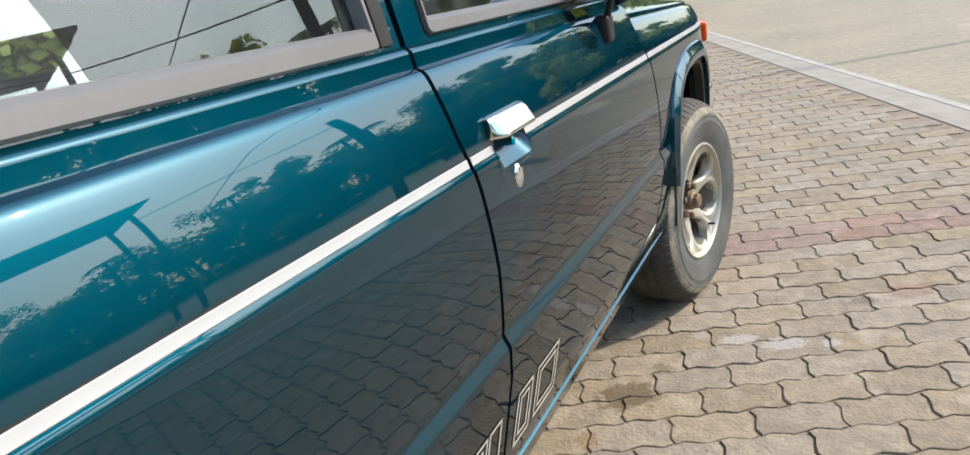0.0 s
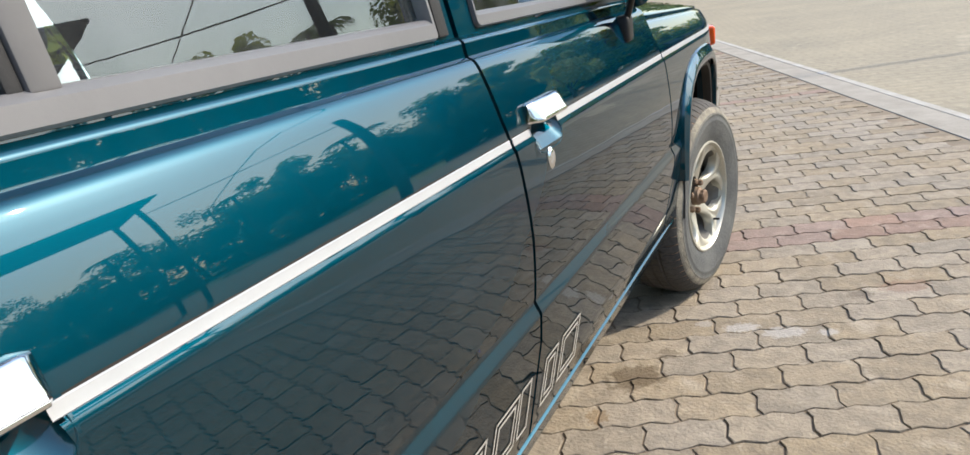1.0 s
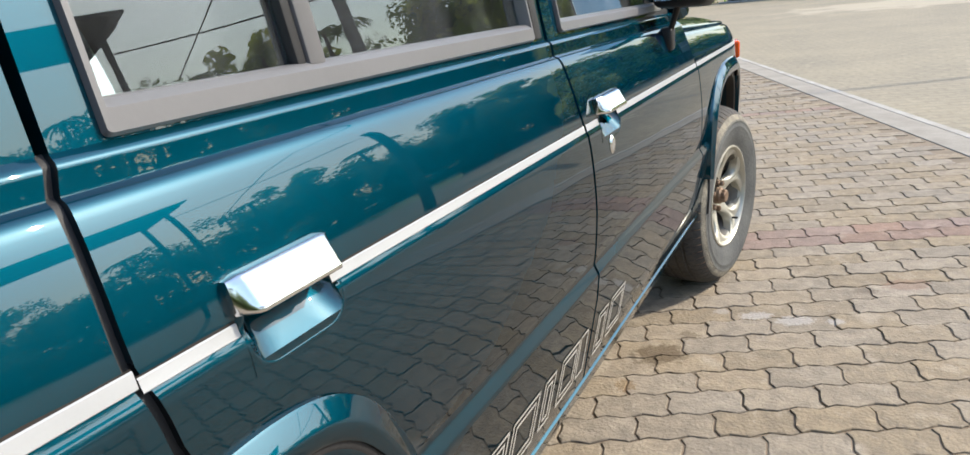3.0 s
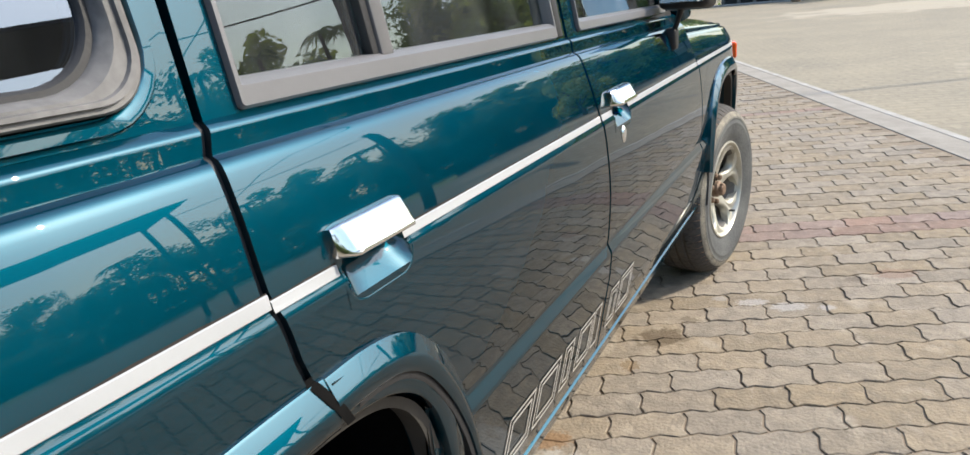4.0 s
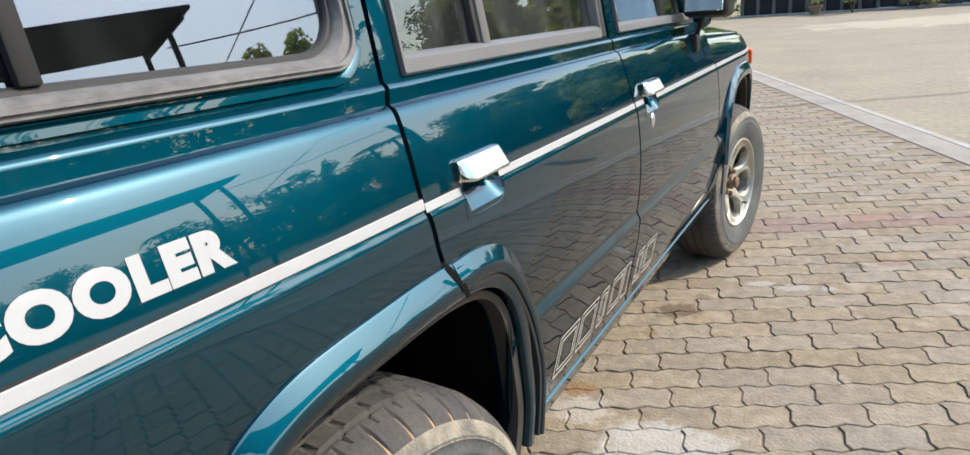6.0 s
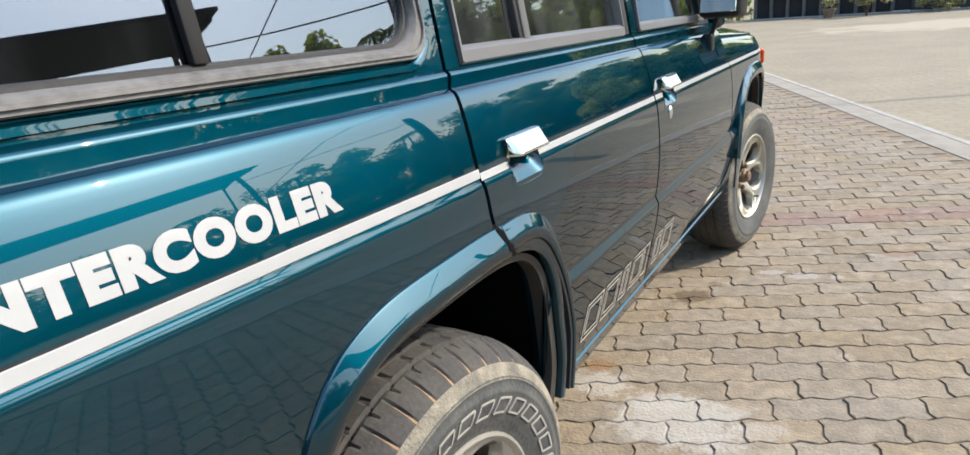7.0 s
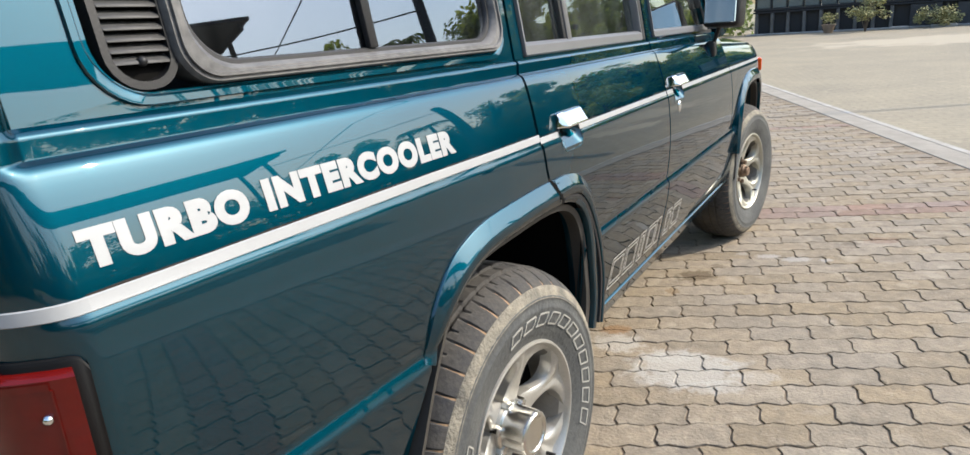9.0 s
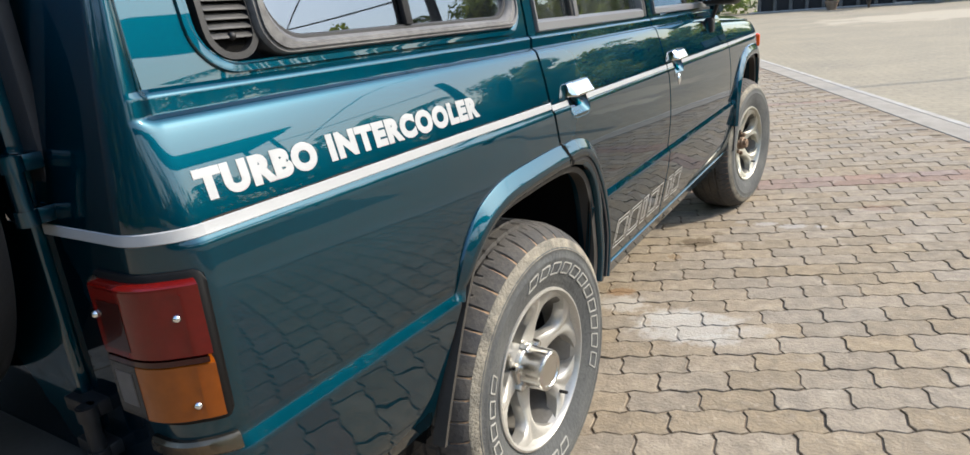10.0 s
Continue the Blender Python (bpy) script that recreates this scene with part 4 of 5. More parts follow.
    tube_into(bm, [(-0.03, 0.165 * math.cos(a), 0.165 * math.sin(a)), (0.004, 0.16 * math.cos(a), 0.16 * math.sin(a))], 0.0045, 8)
    part("valve", bm, RUBBER, rim)
    return w


rear_wheel = wheel("rear_wheel", 0.0, 0.024, steer=-2.5)
front_wheel = wheel("front_wheel", 2.60, -0.014, steer=-8.0, capped=False, grooves=64, alloy=ALLOY_OLD)
for w, y in ((rear_wheel, 0.0), (front_wheel, 2.60)):
    c = copy_thing(w, Matrix.Translation((2 * CENTRE_X - 0.018, y, TYRE_R)) @ Matrix.Rotation(math.pi, 4, "Z"))
    c.parent = car
bm = bmesh.new()
lathe_into(bm, [(0.19, -0.004), (0.205, 0.0), (0.25, 0.016), (0.29, 0.0195), (0.325, 0.012), (0.345, -0.004), (0.355, -0.03), (0.36, -0.10), (0.355, -0.17), (0.345, -0.20), (0.30, -0.215), (0.2, -0.20)], 72, (0, 0, 0))
bmesh.ops.recalc_face_normals(bm, faces=bm.faces)
bmesh.ops.transform(bm, matrix=Matrix.Translation((-0.565, REAR_Y - 0.245, 1.035)) @ Matrix.Rotation(radians(-90), 4, "Z"), verts=bm.verts)
part("spare_tyre", bm, RUBBER, gate, "black spare tyre")
bm = bmesh.new()
lathe_into(bm, [(0.20, -0.006), (0.18, -0.03), (0.10, -0.05), (0.0, -0.05)], 48, (0, 0, 0))
bmesh.ops.recalc_face_normals(bm, faces=bm.faces)
bmesh.ops.transform(bm, matrix=Matrix.Translation((-0.565, REAR_Y - 0.245, 1.035)) @ Matrix.Rotation(radians(-90), 4, "Z"), verts=bm.verts)
part("spare_rim", bm, ALLOY, gate)

# door mirror
mirror = part("door_mirror", box((-0.070, -0.045, -0.005), (0.078, 0.05, 0.135), 0.022, 4, Matrix.Translation((0.0, 1.815, 1.125)) @ Matrix.Rotation(radians(-6), 4, "Z") @ Matrix.Rotation(radians(-7), 4, "X")), PLASTIC, car, "black door mirror")
bm = box((-0.058, -0.052, 0.010), (0.066, -0.046, 0.122), 0.002, 1, Matrix.Translation((0.0, 1.815, 1.125)) @ Matrix.Rotation(radians(-6), 4, "Z") @ Matrix.Rotation(radians(-7), 4, "X"))
part("mirror_glass", bm, MIRROR, mirror, "mirror glass facing back")
bm = bmesh.new()
tube_into(bm, [(-0.045, 1.85, 1.05), (-0.034, 1.845, 1.075), (-0.020, 1.83, 1.105), (-0.010, 1.82, 1.135)], [0.010, 0.008, 0.008, 0.010], 12)
part("mirror_arm", bm, PLASTIC, mirror)
bm = box((-0.022, -0.024, -0.030), (0.014, 0.022, 0.034), 0.010, 3, Matrix.Translation((-0.046, 1.855, 1.035)))
part("mirror_base", bm, PLASTIC, mirror, "black mirror bracket")


# lettering on the quarter panel
def words(text, y0, y1, z0, height, mat, parent, out=0.0009):
    cu = bpy.data.curves.new("words", "FONT")
    cu.body, cu.size, cu.offset, cu.extrude = text, 1.0, 0.071, 0.0
    cu.resolution_u, cu.space_character = 5, 1.15
    ob = bpy.data.objects.new("words", cu)
    scene.collection.objects.link(ob)
    bpy.context.view_layer.update()
    me = bpy.data.meshes.new_from_object(ob.evaluated_get(bpy.context.evaluated_depsgraph_get()))
    bpy.data.objects.remove(ob)
    xs = [v.co.x for v in me.vertices]
    ys = [v.co.y for v in me.vertices]
    w, h = max(xs) - min(xs), max(ys) - min(ys)
    bm = bmesh.new()
    bm.from_mesh(me)
    bmesh.ops.subdivide_edges(bm, edges=[e for e in bm.edges if e.calc_length() > h * 0.3], cuts=2)
    for v in bm.verts:
        y = y0 + (v.co.x - min(xs)) / w * (y1 - y0)
        zl = z0 + (v.co.y - min(ys)) / h * height
        v.co = surface(y, zl, out)
    if sum(f.normal.x for f in bm.faces) < 0:
        bmesh.ops.reverse_faces(bm, faces=bm.faces)
    return part("lettering", bm, mat, parent, "white bold capital lettering", smooth=False)


quarter_panel = bpy.data.objects["rear_quarter_panel"]
words("TURBO", -0.792, -0.591, 0.9925, 0.0405, WHITE, quarter_panel)
words("INTERCOOLER", -0.566, -0.152, 0.9940, 0.0405, WHITE, quarter_panel)


def outline(door, y0, y1, z0, z1, slant, width=0.0045):
    """One slanted outlined block of the door's big pale mark."""
    bm = bmesh.new()
    for inset in (0.0, 0.011):
        a, b, c, d = y0 + inset * 1.2, y1 - inset * 1.2, z0 + inset, z1 - inset
        if b - a < 0.02:
            continue
        def at(y, z):
            return surface(y + slant * (z - z0) / (z1 - z0), z, 0.0015)
        for p0, p1, q0, q1 in (((a, c), (b, c), (0, width), (0, width)), ((a, d - width), (b, d - width), (0, width), (0, width)), ((a, c), (a, d), (width, 0), (width, 0)), ((b - width, c), (b - width, d), (width, 0), (width, 0))):
            rows = []
            for k in range(7):
                u = k / 6
                y, z = p0[0] + (p1[0] - p0[0]) * u, p0[1] + (p1[1] - p0[1]) * u
                rows.append([at(y, z), at(y + q0[0], z + q0[1])])
            grid_into(bm, rows)
    bmesh.ops.recalc_face_normals(bm, faces=bm.faces)
    if sum(f.normal.x for f in bm.faces) < 0:
        bmesh.ops.reverse_faces(bm, faces=bm.faces)
    part("mark", bm, DECAL, door, "pale outlined block on the lower door", smooth=False)


for door, y0, y1 in (("rear_door", 0.565, 0.675), ("rear_door", 0.690, 0.800), ("rear_door", 0.822, 0.875), ("rear_door", 0.905, 1.000), ("front_door", 1.115, 1.180), ("front_door", 1.200, 1.305)):
    outline(bpy.data.objects[door], y0, y1, 0.468, 0.553, 0.035)
outline(bpy.data.objects["rear_door"], 1.010, 1.055, 0.468, 0.553, 0.03)

# inside the car
for x in (-0.48, -1.20):
    seat = new("front_seat")
    seat.location, seat.parent = (x, 1.40, 0.55), car
    seat["label"] = "grey fabric front seat"
    part("cushion", box((-0.25, -0.25, 0.05), (0.25, 0.28, 0.25), 0.05, 3), FABRIC, seat)
    part("backrest", box((-0.25, -0.35, 0.18), (0.25, -0.18, 0.57), 0.06, 3, Matrix.Rotation(radians(8), 4, "X")), FABRIC, seat)
    part("headrest", box((-0.12, -0.40, 0.62), (0.12, -0.30, 0.80), 0.04, 3), FABRIC, seat)
    for dx in (-0.06, 0.06):
        bm = bmesh.new()
        tube_into(bm, [(dx, -0.33, 0.52), (dx, -0.35, 0.66)], 0.006, 8)
        part("headrest_rod", bm, STEEL_ROD, seat)
    part("seat_base", box((-0.22, -0.2, -0.13), (0.22, 0.2, 0.06)), SHADE, seat)
bench = new("rear_bench")
bench.location, bench.parent = (-0.84, 0.30, 0.55), car
bench["label"] = "grey fabric rear bench"
part("cushion", box((-0.42, -0.25, -0.05), (0.42, 0.25, 0.22), 0.05, 3), FABRIC, bench)
part("backrest", box((-0.44, -0.36, 0.36), (0.44, -0.2, 0.70), 0.05, 3), FABRIC, bench)
for flipped in (False, True):
    for y0, y1 in ((0.20, 1.07), (1.11, 2.0)):
        part("door_lining", side(box((-0.12, y0, 0.89), (-0.085, y1, 1.115), 0.01), flipped), PLASTIC, car, "dark door lining")
    part("side_lining", side(box((-0.13, -0.78, 0.89), (-0.09, 0.17, 1.125), 0.01), flipped), PLASTIC, car)
part("dashboard", box((2 * CENTRE_X + 0.12, 1.72, 0.75), (-0.12, 2.05, 1.08), 0.04, 3), PLASTIC, car, "black dashboard")
part("headliner", box((2 * CENTRE_X + 0.20, -0.78, 1.695), (-0.20, 1.55, 1.71)), FABRIC, car)
part("cargo_floor", box((2 * CENTRE_X + 0.42, -0.78, 0.62), (-0.42, 0.05, 0.66)), FABRIC, car)

# ---- ground ----
U, V = Vector((0.9075, 0.4200, 0)), Vector((-0.4200, 0.9075, 0))
KERB_U0, KERB_U1 = 2.885, 3.18


def ground_material(name, color, second, scale, brick=0.0):
    m = material(name, color, 0.9, second=second, scale=scale, spread=0.5, bump=0.4, bump_scale=25)
    if brick:
        t = m.node_tree
        p = t.nodes["Principled BSDF"]
        b = t.nodes.new("ShaderNodeTexBrick")
        geo = t.nodes.new("ShaderNodeNewGeometry")
        turn = t.nodes.new("ShaderNodeVectorRotate")
        turn.inputs["Angle"].default_value = -math.atan2(U.y, U.x) + radians(8)
        t.links.new(geo.outputs["Position"], turn.inputs["Vector"])
        t.links.new(turn.outputs[0], b.inputs["Vector"])
        b.inputs["Scale"].default_value = brick
        b.inputs["Color1"].default_value, b.inputs["Color2"].default_value, b.inputs["Mortar"].default_value = (1, 1, 1, 1), (0.86, 0.86, 0.88, 1), (0.55, 0.53, 0.5, 1)
        b.inputs["Mortar Size"].default_value = 0.018
        b.inputs["Brick Width"].default_value, b.inputs["Row Height"].default_value = 0.225, 0.1125
        mix = t.nodes.new("ShaderNodeMix")
        mix.data_type, mix.blend_type = "RGBA", "MULTIPLY"
        mix.inputs[0].default_value = 0.3
        old = p.inputs["Base Color"].links[0].from_socket
        t.links.new(old, mix.inputs[6])
        t.links.new(b.outputs[0], mix.inputs[7])
        t.links.new(mix.outputs[2], p.inputs["Base Color"])
    return m


SAND = ground_material("joint_sand", (0.236, 0.180, 0.125), (0.131, 0.101, 0.069), 8)
LOT = ground_material("worn_tan_paving", (0.297, 0.254, 0.180), (0.211, 0.183, 0.132), 0.9, brick=1.0)
KERB = ground_material("pale_concrete", (0.310, 0.281, 0.236), (0.211, 0.187, 0.153), 5)
LINE = ground_material("worn_white_line", (0.388, 0.367, 0.333), (0.277, 0.249, 0.208), 6)
EARTH = ground_material("dry_ground", (0.277, 0.231, 0.154), (0.169, 0.162, 0.077), 0.15)
PAVER = material("grey_brown_paver", (0.279, 0.227, 0.158), 0.88, second=(0.184, 0.147, 0.105), scale=20, spread=0.42, bump=0.5, bump_scale=90, rand="object")
PAVER_FAR = material("grey_brown_pavers", (0.279, 0.227, 0.158), 0.88, second=(0.184, 0.147, 0.105), scale=20, spread=0.42, bump=0.5, bump_scale=90, rand="island")
PAVER_RED = material("red_paver", (0.261, 0.180, 0.140), 0.88, second=(0.184, 0.126, 0.097), scale=20, spread=0.42, bump=0.5, bump_scale=90, rand="object")
PAVER_RED_FAR = material("red_pavers", (0.261, 0.180, 0.140), 0.88, second=(0.184, 0.126, 0.097), scale=20, spread=0.42, bump=0.5, bump_scale=90, rand="island")


def weather(m, light, dark):
    """Uneven pale scuffs, dark specks and sandy dust over a paving material."""
    t = m.node_tree
    p = t.nodes["Principled BSDF"]
    geo = t.nodes.new("ShaderNodeNewGeometry")
    for scale, lo, hi, color, strength in ((9, 0.56, 0.72, light, 0.55), (34, 0.60, 0.70, light, 0.40), (60, 0.62, 0.70, dark, 0.55), (16, 0.60, 0.74, dark, 0.45)):
        n, r, mix, shift = t.nodes.new("ShaderNodeTexNoise"), t.nodes.new("ShaderNodeMapRange"), t.nodes.new("ShaderNodeMix"), t.nodes.new("ShaderNodeVectorMath")
        shift.inputs[1].default_value = (scale * 0.37, scale * 0.11, 0)
        t.links.new(geo.outputs["Position"], shift.inputs[0])
        t.links.new(shift.outputs[0], n.inputs["Vector"])
        n.inputs["Scale"].default_value, n.inputs["Detail"].default_value = scale, 5
        r.inputs[1].default_value, r.inputs[2].default_value, r.inputs[4].default_value = lo, hi, strength
        t.links.new(n.outputs[0], r.inputs[0])
        mix.data_type = "RGBA"
        t.links.new(r.outputs[0], mix.inputs[0])
        t.links.new(p.inputs["Base Color"].links[0].from_socket, mix.inputs[6])
        mix.inputs[7].default_value = (*color, 1)
        t.links.new(mix.outputs[2], p.inputs["Base Color"])


for m in (PAVER, PAVER_FAR):
    weather(m, (0.360, 0.310, 0.239), (0.135, 0.110, 0.083))
weather(LOT, (0.347, 0.297, 0.211), (0.149, 0.126, 0.095))
for m in (PAVER_RED, PAVER_RED_FAR):
    weather(m, (0.333, 0.270, 0.211), (0.135, 0.088, 0.068))


def spot(m, x, y, radius, color, strength, stretch=1.0):
    """A stain of uneven outline on a ground material."""
    t = m.node_tree
    p = t.nodes["Principled BSDF"]
    geo, dist = t.nodes.new("ShaderNodeNewGeometry"), t.nodes.new("ShaderNodeVectorMath")
    away = t.nodes.new("ShaderNodeVectorMath")
    away.operation, dist.operation = "SUBTRACT", "LENGTH"
    away.inputs[1].default_value = (x, y, 0)
    t.links.new(geo.outputs["Position"], away.inputs[0])
    turn = t.nodes.new("ShaderNodeVectorRotate")
    turn.inputs["Angle"].default_value = -math.atan2(U.y, U.x)
    t.links.new(away.outputs[0], turn.inputs["Vector"])
    squash = t.nodes.new("ShaderNodeVectorMath")
    squash.operation = "MULTIPLY"
    squash.inputs[1].default_value = (1 / stretch, 1, 0)
    t.links.new(turn.outputs[0], squash.inputs[0])
    t.links.new(squash.outputs[0], dist.inputs[0])
    n = t.nodes.new("ShaderNodeTexNoise")
    n.inputs["Scale"].default_value, n.inputs["Detail"].default_value = 2.2 / radius, 5
    t.links.new(geo.outputs["Position"], n.inputs["Vector"])
    add = t.nodes.new("ShaderNodeMath")
    add.operation = "MULTIPLY_ADD"
    add.inputs[1].default_value = radius * 1.6
    t.links.new(n.outputs[0], add.inputs[0])
    t.links.new(dist.outputs["Value"], add.inputs[2])
    r = t.nodes.new("ShaderNodeMapRange")
    r.inputs[1].default_value, r.inputs[2].default_value = radius * 1.55, radius * 1.85
    r.inputs[3].default_value, r.inputs[4].default_value = strength, 0.0
    t.links.new(add.outputs[0], r.inputs[0])
    mix = t.nodes.new("ShaderNodeMix")
    mix.data_type = "RGBA"
    t.links.new(r.outputs[0], mix.inputs[0])
    t.links.new(p.inputs["Base Color"].links[0].from_socket, mix.inputs[6])
    mix.inputs[7].default_value = (*color, 1)
    t.links.new(mix.outputs[2], p.inputs["Base Color"])


def quad(name, points, mat, z=0.0, parent=None, **tags):
    bm = bmesh.new()
    bm.faces.new([bm.verts.new((p[0], p[1], z)) for p in points])
    if bm.faces[:] and (bm.faces.ensure_lookup_table() or bm.faces[0].normal.z < 0):
        bmesh.ops.reverse_faces(bm, faces=bm.faces)
    ob = part(name, bm, mat, parent, smooth=False)
    return tagged(ob, **tags)


for m in (PAVER, SAND):
    spot(m, 0.085, 1.03, 0.135, (0.390, 0.372, 0.335), 0.7, 1.5)
    spot(m, 0.0, 1.10, 0.06, (0.390, 0.372, 0.335), 0.5, 1.8)
    spot(m, 0.20, 0.95, 0.05, (0.390, 0.372, 0.335), 0.45, 2.2)
    spot(m, -0.20, 1.13, 0.075, (0.400, 0.376, 0.336), 0.6, 1.4)
    spot(m, 0.30, 1.06, 0.05, (0.400, 0.368, 0.320), 0.45, 1.8)
    spot(m, -0.11, 1.92, 0.072, (0.080, 0.052, 0.024), 0.75, 1.3)
    spot(m, -0.05, 2.08, 0.035, (0.096, 0.068, 0.040), 0.5, 1.0)
    spot(m, -0.25, 1.24, 0.045, (0.224, 0.120, 0.048), 0.7, 1.4)
    spot(m, -0.16, 1.70, 0.035, (0.160, 0.096, 0.040), 0.6, 1.0)
    spot(m, 0.14, 2.30, 0.03, (0.380, 0.365, 0.345), 0.55, 2.0)
    spot(m, 0.27, 2.30, 0.038, (0.380, 0.365, 0.345), 0.5, 1.8)
    spot(m, 0.40, 2.33, 0.022, (0.380, 0.365, 0.345), 0.5, 1.4)
    spot(m, 0.02, 2.30, 0.022, (0.30, 0.285, 0.265), 0.5, 1.4)
    spot(m, 0.62, 2.72, 0.05, (0.20, 0.10, 0.065), 0.4, 1.8)
    spot(m, 0.48, 2.62, 0.03, (0.104, 0.080, 0.060), 0.6, 1.5)

for x, y, r, k in ((3.3, 9.5, 1.1, 0.5), (5.8, 17.5, 1.6, 0.5), (2.4, 7.6, 0.4, 0.7), (4.2, 8.2, 0.5, 0.6), (1.5, 20.0, 1.9, 0.6), (6.5, 13.0, 1.2, 0.6)):
    spot(LOT, x, y, r, (0.42, 0.36, 0.265), k, 1.8)


def uv(u, v):
    return U * u + V * v


quad("ground", [(-900, -900), (900, -900), (900, 900), (-900, 900)], EARTH, -0.035, label="dry bare ground out to the horizon", category="ground", kind="structure")
quad("road", [uv(KERB_U1, -40), uv(42, -40), uv(42, 34), uv(KERB_U1, 34)], LOT, -0.006, label="wide tan worn paved yard", category="yard", kind="structure")
quad("road", [uv(-14, 12.0), uv(KERB_U1, 12.0), uv(KERB_U1, 34), uv(-14, 34)], LOT, -0.0065, label="tan worn paved yard", category="yard", kind="structure")
pavement = quad("pavement", [uv(-9, -9), uv(KERB_U0, -9), uv(KERB_U0, 12.0), uv(-9, 12.0)], SAND, -0.0065, label="paved parking bay of wavy interlocking bricks", category="pavement", kind="structure")
bm = bmesh.new()
box_into(bm, (KERB_U0 - 0.003, -9, -0.03), (KERB_U1 - 0.065, 12, -0.001), 0.002, 1)
bmesh.ops.transform(bm, matrix=Matrix((U.to_4d(), V.to_4d(), (0, 0, 1, 0), (0, 0, 0, 1))).transposed(), verts=bm.verts)
tagged(part("kerb", bm, KERB, smooth=False), label="flush pale concrete kerb strip", category="kerb", kind="structure")
bm = bmesh.new()
box_into(bm, (KERB_U1 - 0.063, -9, -0.03), (KERB_U1 + 0.004, 12, 0.001), 0.002, 1)
bmesh.ops.transform(bm, matrix=Matrix((U.to_4d(), V.to_4d(), (0, 0, 1, 0), (0, 0, 0, 1))).transposed(), verts=bm.verts)
tagged(part("trim", bm, LINE, smooth=False), label="worn whitish line along the kerb", category="kerb", kind="structure")


# wavy interlocking bricks
LONG, ROW = 0.2175, 0.1105


def paver_outline():
    """A brick whose four sides swing in and out and fit into their neighbours."""
    h, w = LONG / 2 - 0.0026, ROW / 2 - 0.0018

    def wave_long(u):
        return 0.0075 * math.sin(2 * math.pi * u / LONG * 2)

    def wave_end(v):
        return 0.0085 * math.sin(2 * math.pi * v / ROW)

    pts = []
    for k in range(8):
        u = -h + 2 * h * k / 8
        pts.append((u, -w + wave_long(u)))
    for k in range(4):
        v = -w + 2 * w * k / 4
        pts.append((h + wave_end(v), v))
    for k in range(8):
        u = h - 2 * h * k / 8
        pts.append((u, w + wave_long(u)))
    for k in range(4):
        v = w - 2 * w * k / 4
        pts.append((-h + wave_end(v), v))
    return pts


OUT = paver_outline()


def paver_rows():
    top = [(a * 0.974, b * 0.952, 0.0) for a, b in OUT]
    edge = [(a * 0.99, b * 0.982, -0.0022) for a, b in OUT]
    base = [(a, b, -0.022) for a, b in OUT]
    return base, edge, top


def paver_mesh(name, mat, seed):
    rnd = random.Random(seed)
    bm = bmesh.new()
    base, edge, top = paver_rows()
    top = [(a + rnd.uniform(-0.0022, 0.0022), b + rnd.uniform(-0.0022, 0.0022), c + rnd.uniform(-0.0008, 0.0004)) for a, b, c in top]
    vs = grid_into(bm, [base, edge, top], close=True)
    bm.faces.new(vs[-1])
    me = bpy.data.meshes.new(name)
    bmesh.ops.recalc_face_normals(bm, faces=bm.faces)
    bm.to_mesh(me)
    bm.free()
    me.materials.append(mat)
    return me


NEAR = [paver_mesh("paver", PAVER, s) for s in range(8)]
NEAR_RED = [paver_mesh("red_paver", PAVER_RED, s) for s in range(3)]
TURN = math.atan2(U.y, U.x)
rnd = random.Random(5)
loose = {"grey": ([], []), "red": ([], [])}
places = []
for j in range(-78, 108):
    v = (j + 0.5) * ROW + 0.01
    shift = LONG / 2 if j % 2 else 0.0
    i0, i1 = int(-8.5 / LONG), int((KERB_U0 - 0.01) / LONG)
    for i in range(i0, i1 + 1):
        u = i * LONG + shift + 0.03
        if u + LONG / 2 > KERB_U0 - 0.004:
            continue
        red = 2.66 < v < 2.84 or 5.62 < v < 5.80 or 8.6 < v < 8.8 or -0.52 < v < -0.30
        c = uv(u, v)
        places.append((u, v, red, c, rnd.uniform(-0.0025, 0.001), rnd.uniform(-0.006, 0.006), rnd.uniform(-0.006, 0.006), rnd.uniform(-0.012, 0.012)))
near = [p for p in places if p[3].x > -0.45 and 0.35 < p[3].y < 3.6 and p[3].x < 0.47 + 0.24 * p[3].y]
near.sort(key=lambda p: p[3].y)
chosen = set(id(p) for p in near[:300])
for p in places:
    u, v, red, c, dz, tx, ty, tz = p
    m = Matrix.LocRotScale((c.x, c.y, dz), Euler((tx, ty, TURN + tz)), None)
    if id(p) in chosen:
        pool = NEAR_RED if red else NEAR
        ob = new("paver", pool[rnd.randrange(len(pool))])
        ob.matrix_basis = m
        ob.parent = pavement
        continue
    if abs(c.x) + abs(c.y - 3) > 11 or c.x < -3.5:
        continue
    vs, fs = loose["red" if red else "grey"]
    base, edge, top = paver_rows()
    k = len(vs)
    n = len(OUT)
    for row in (base, edge, top):
        vs.extend([tuple(m @ Vector(q)) for q in row])
    for a in (0, n):
        fs.extend([(k + a + q, k + a + (q + 1) % n, k + a + n + (q + 1) % n, k + a + n + q) for q in range(n)])
    fs.append(tuple(range(k + 2 * n, k + 3 * n)))
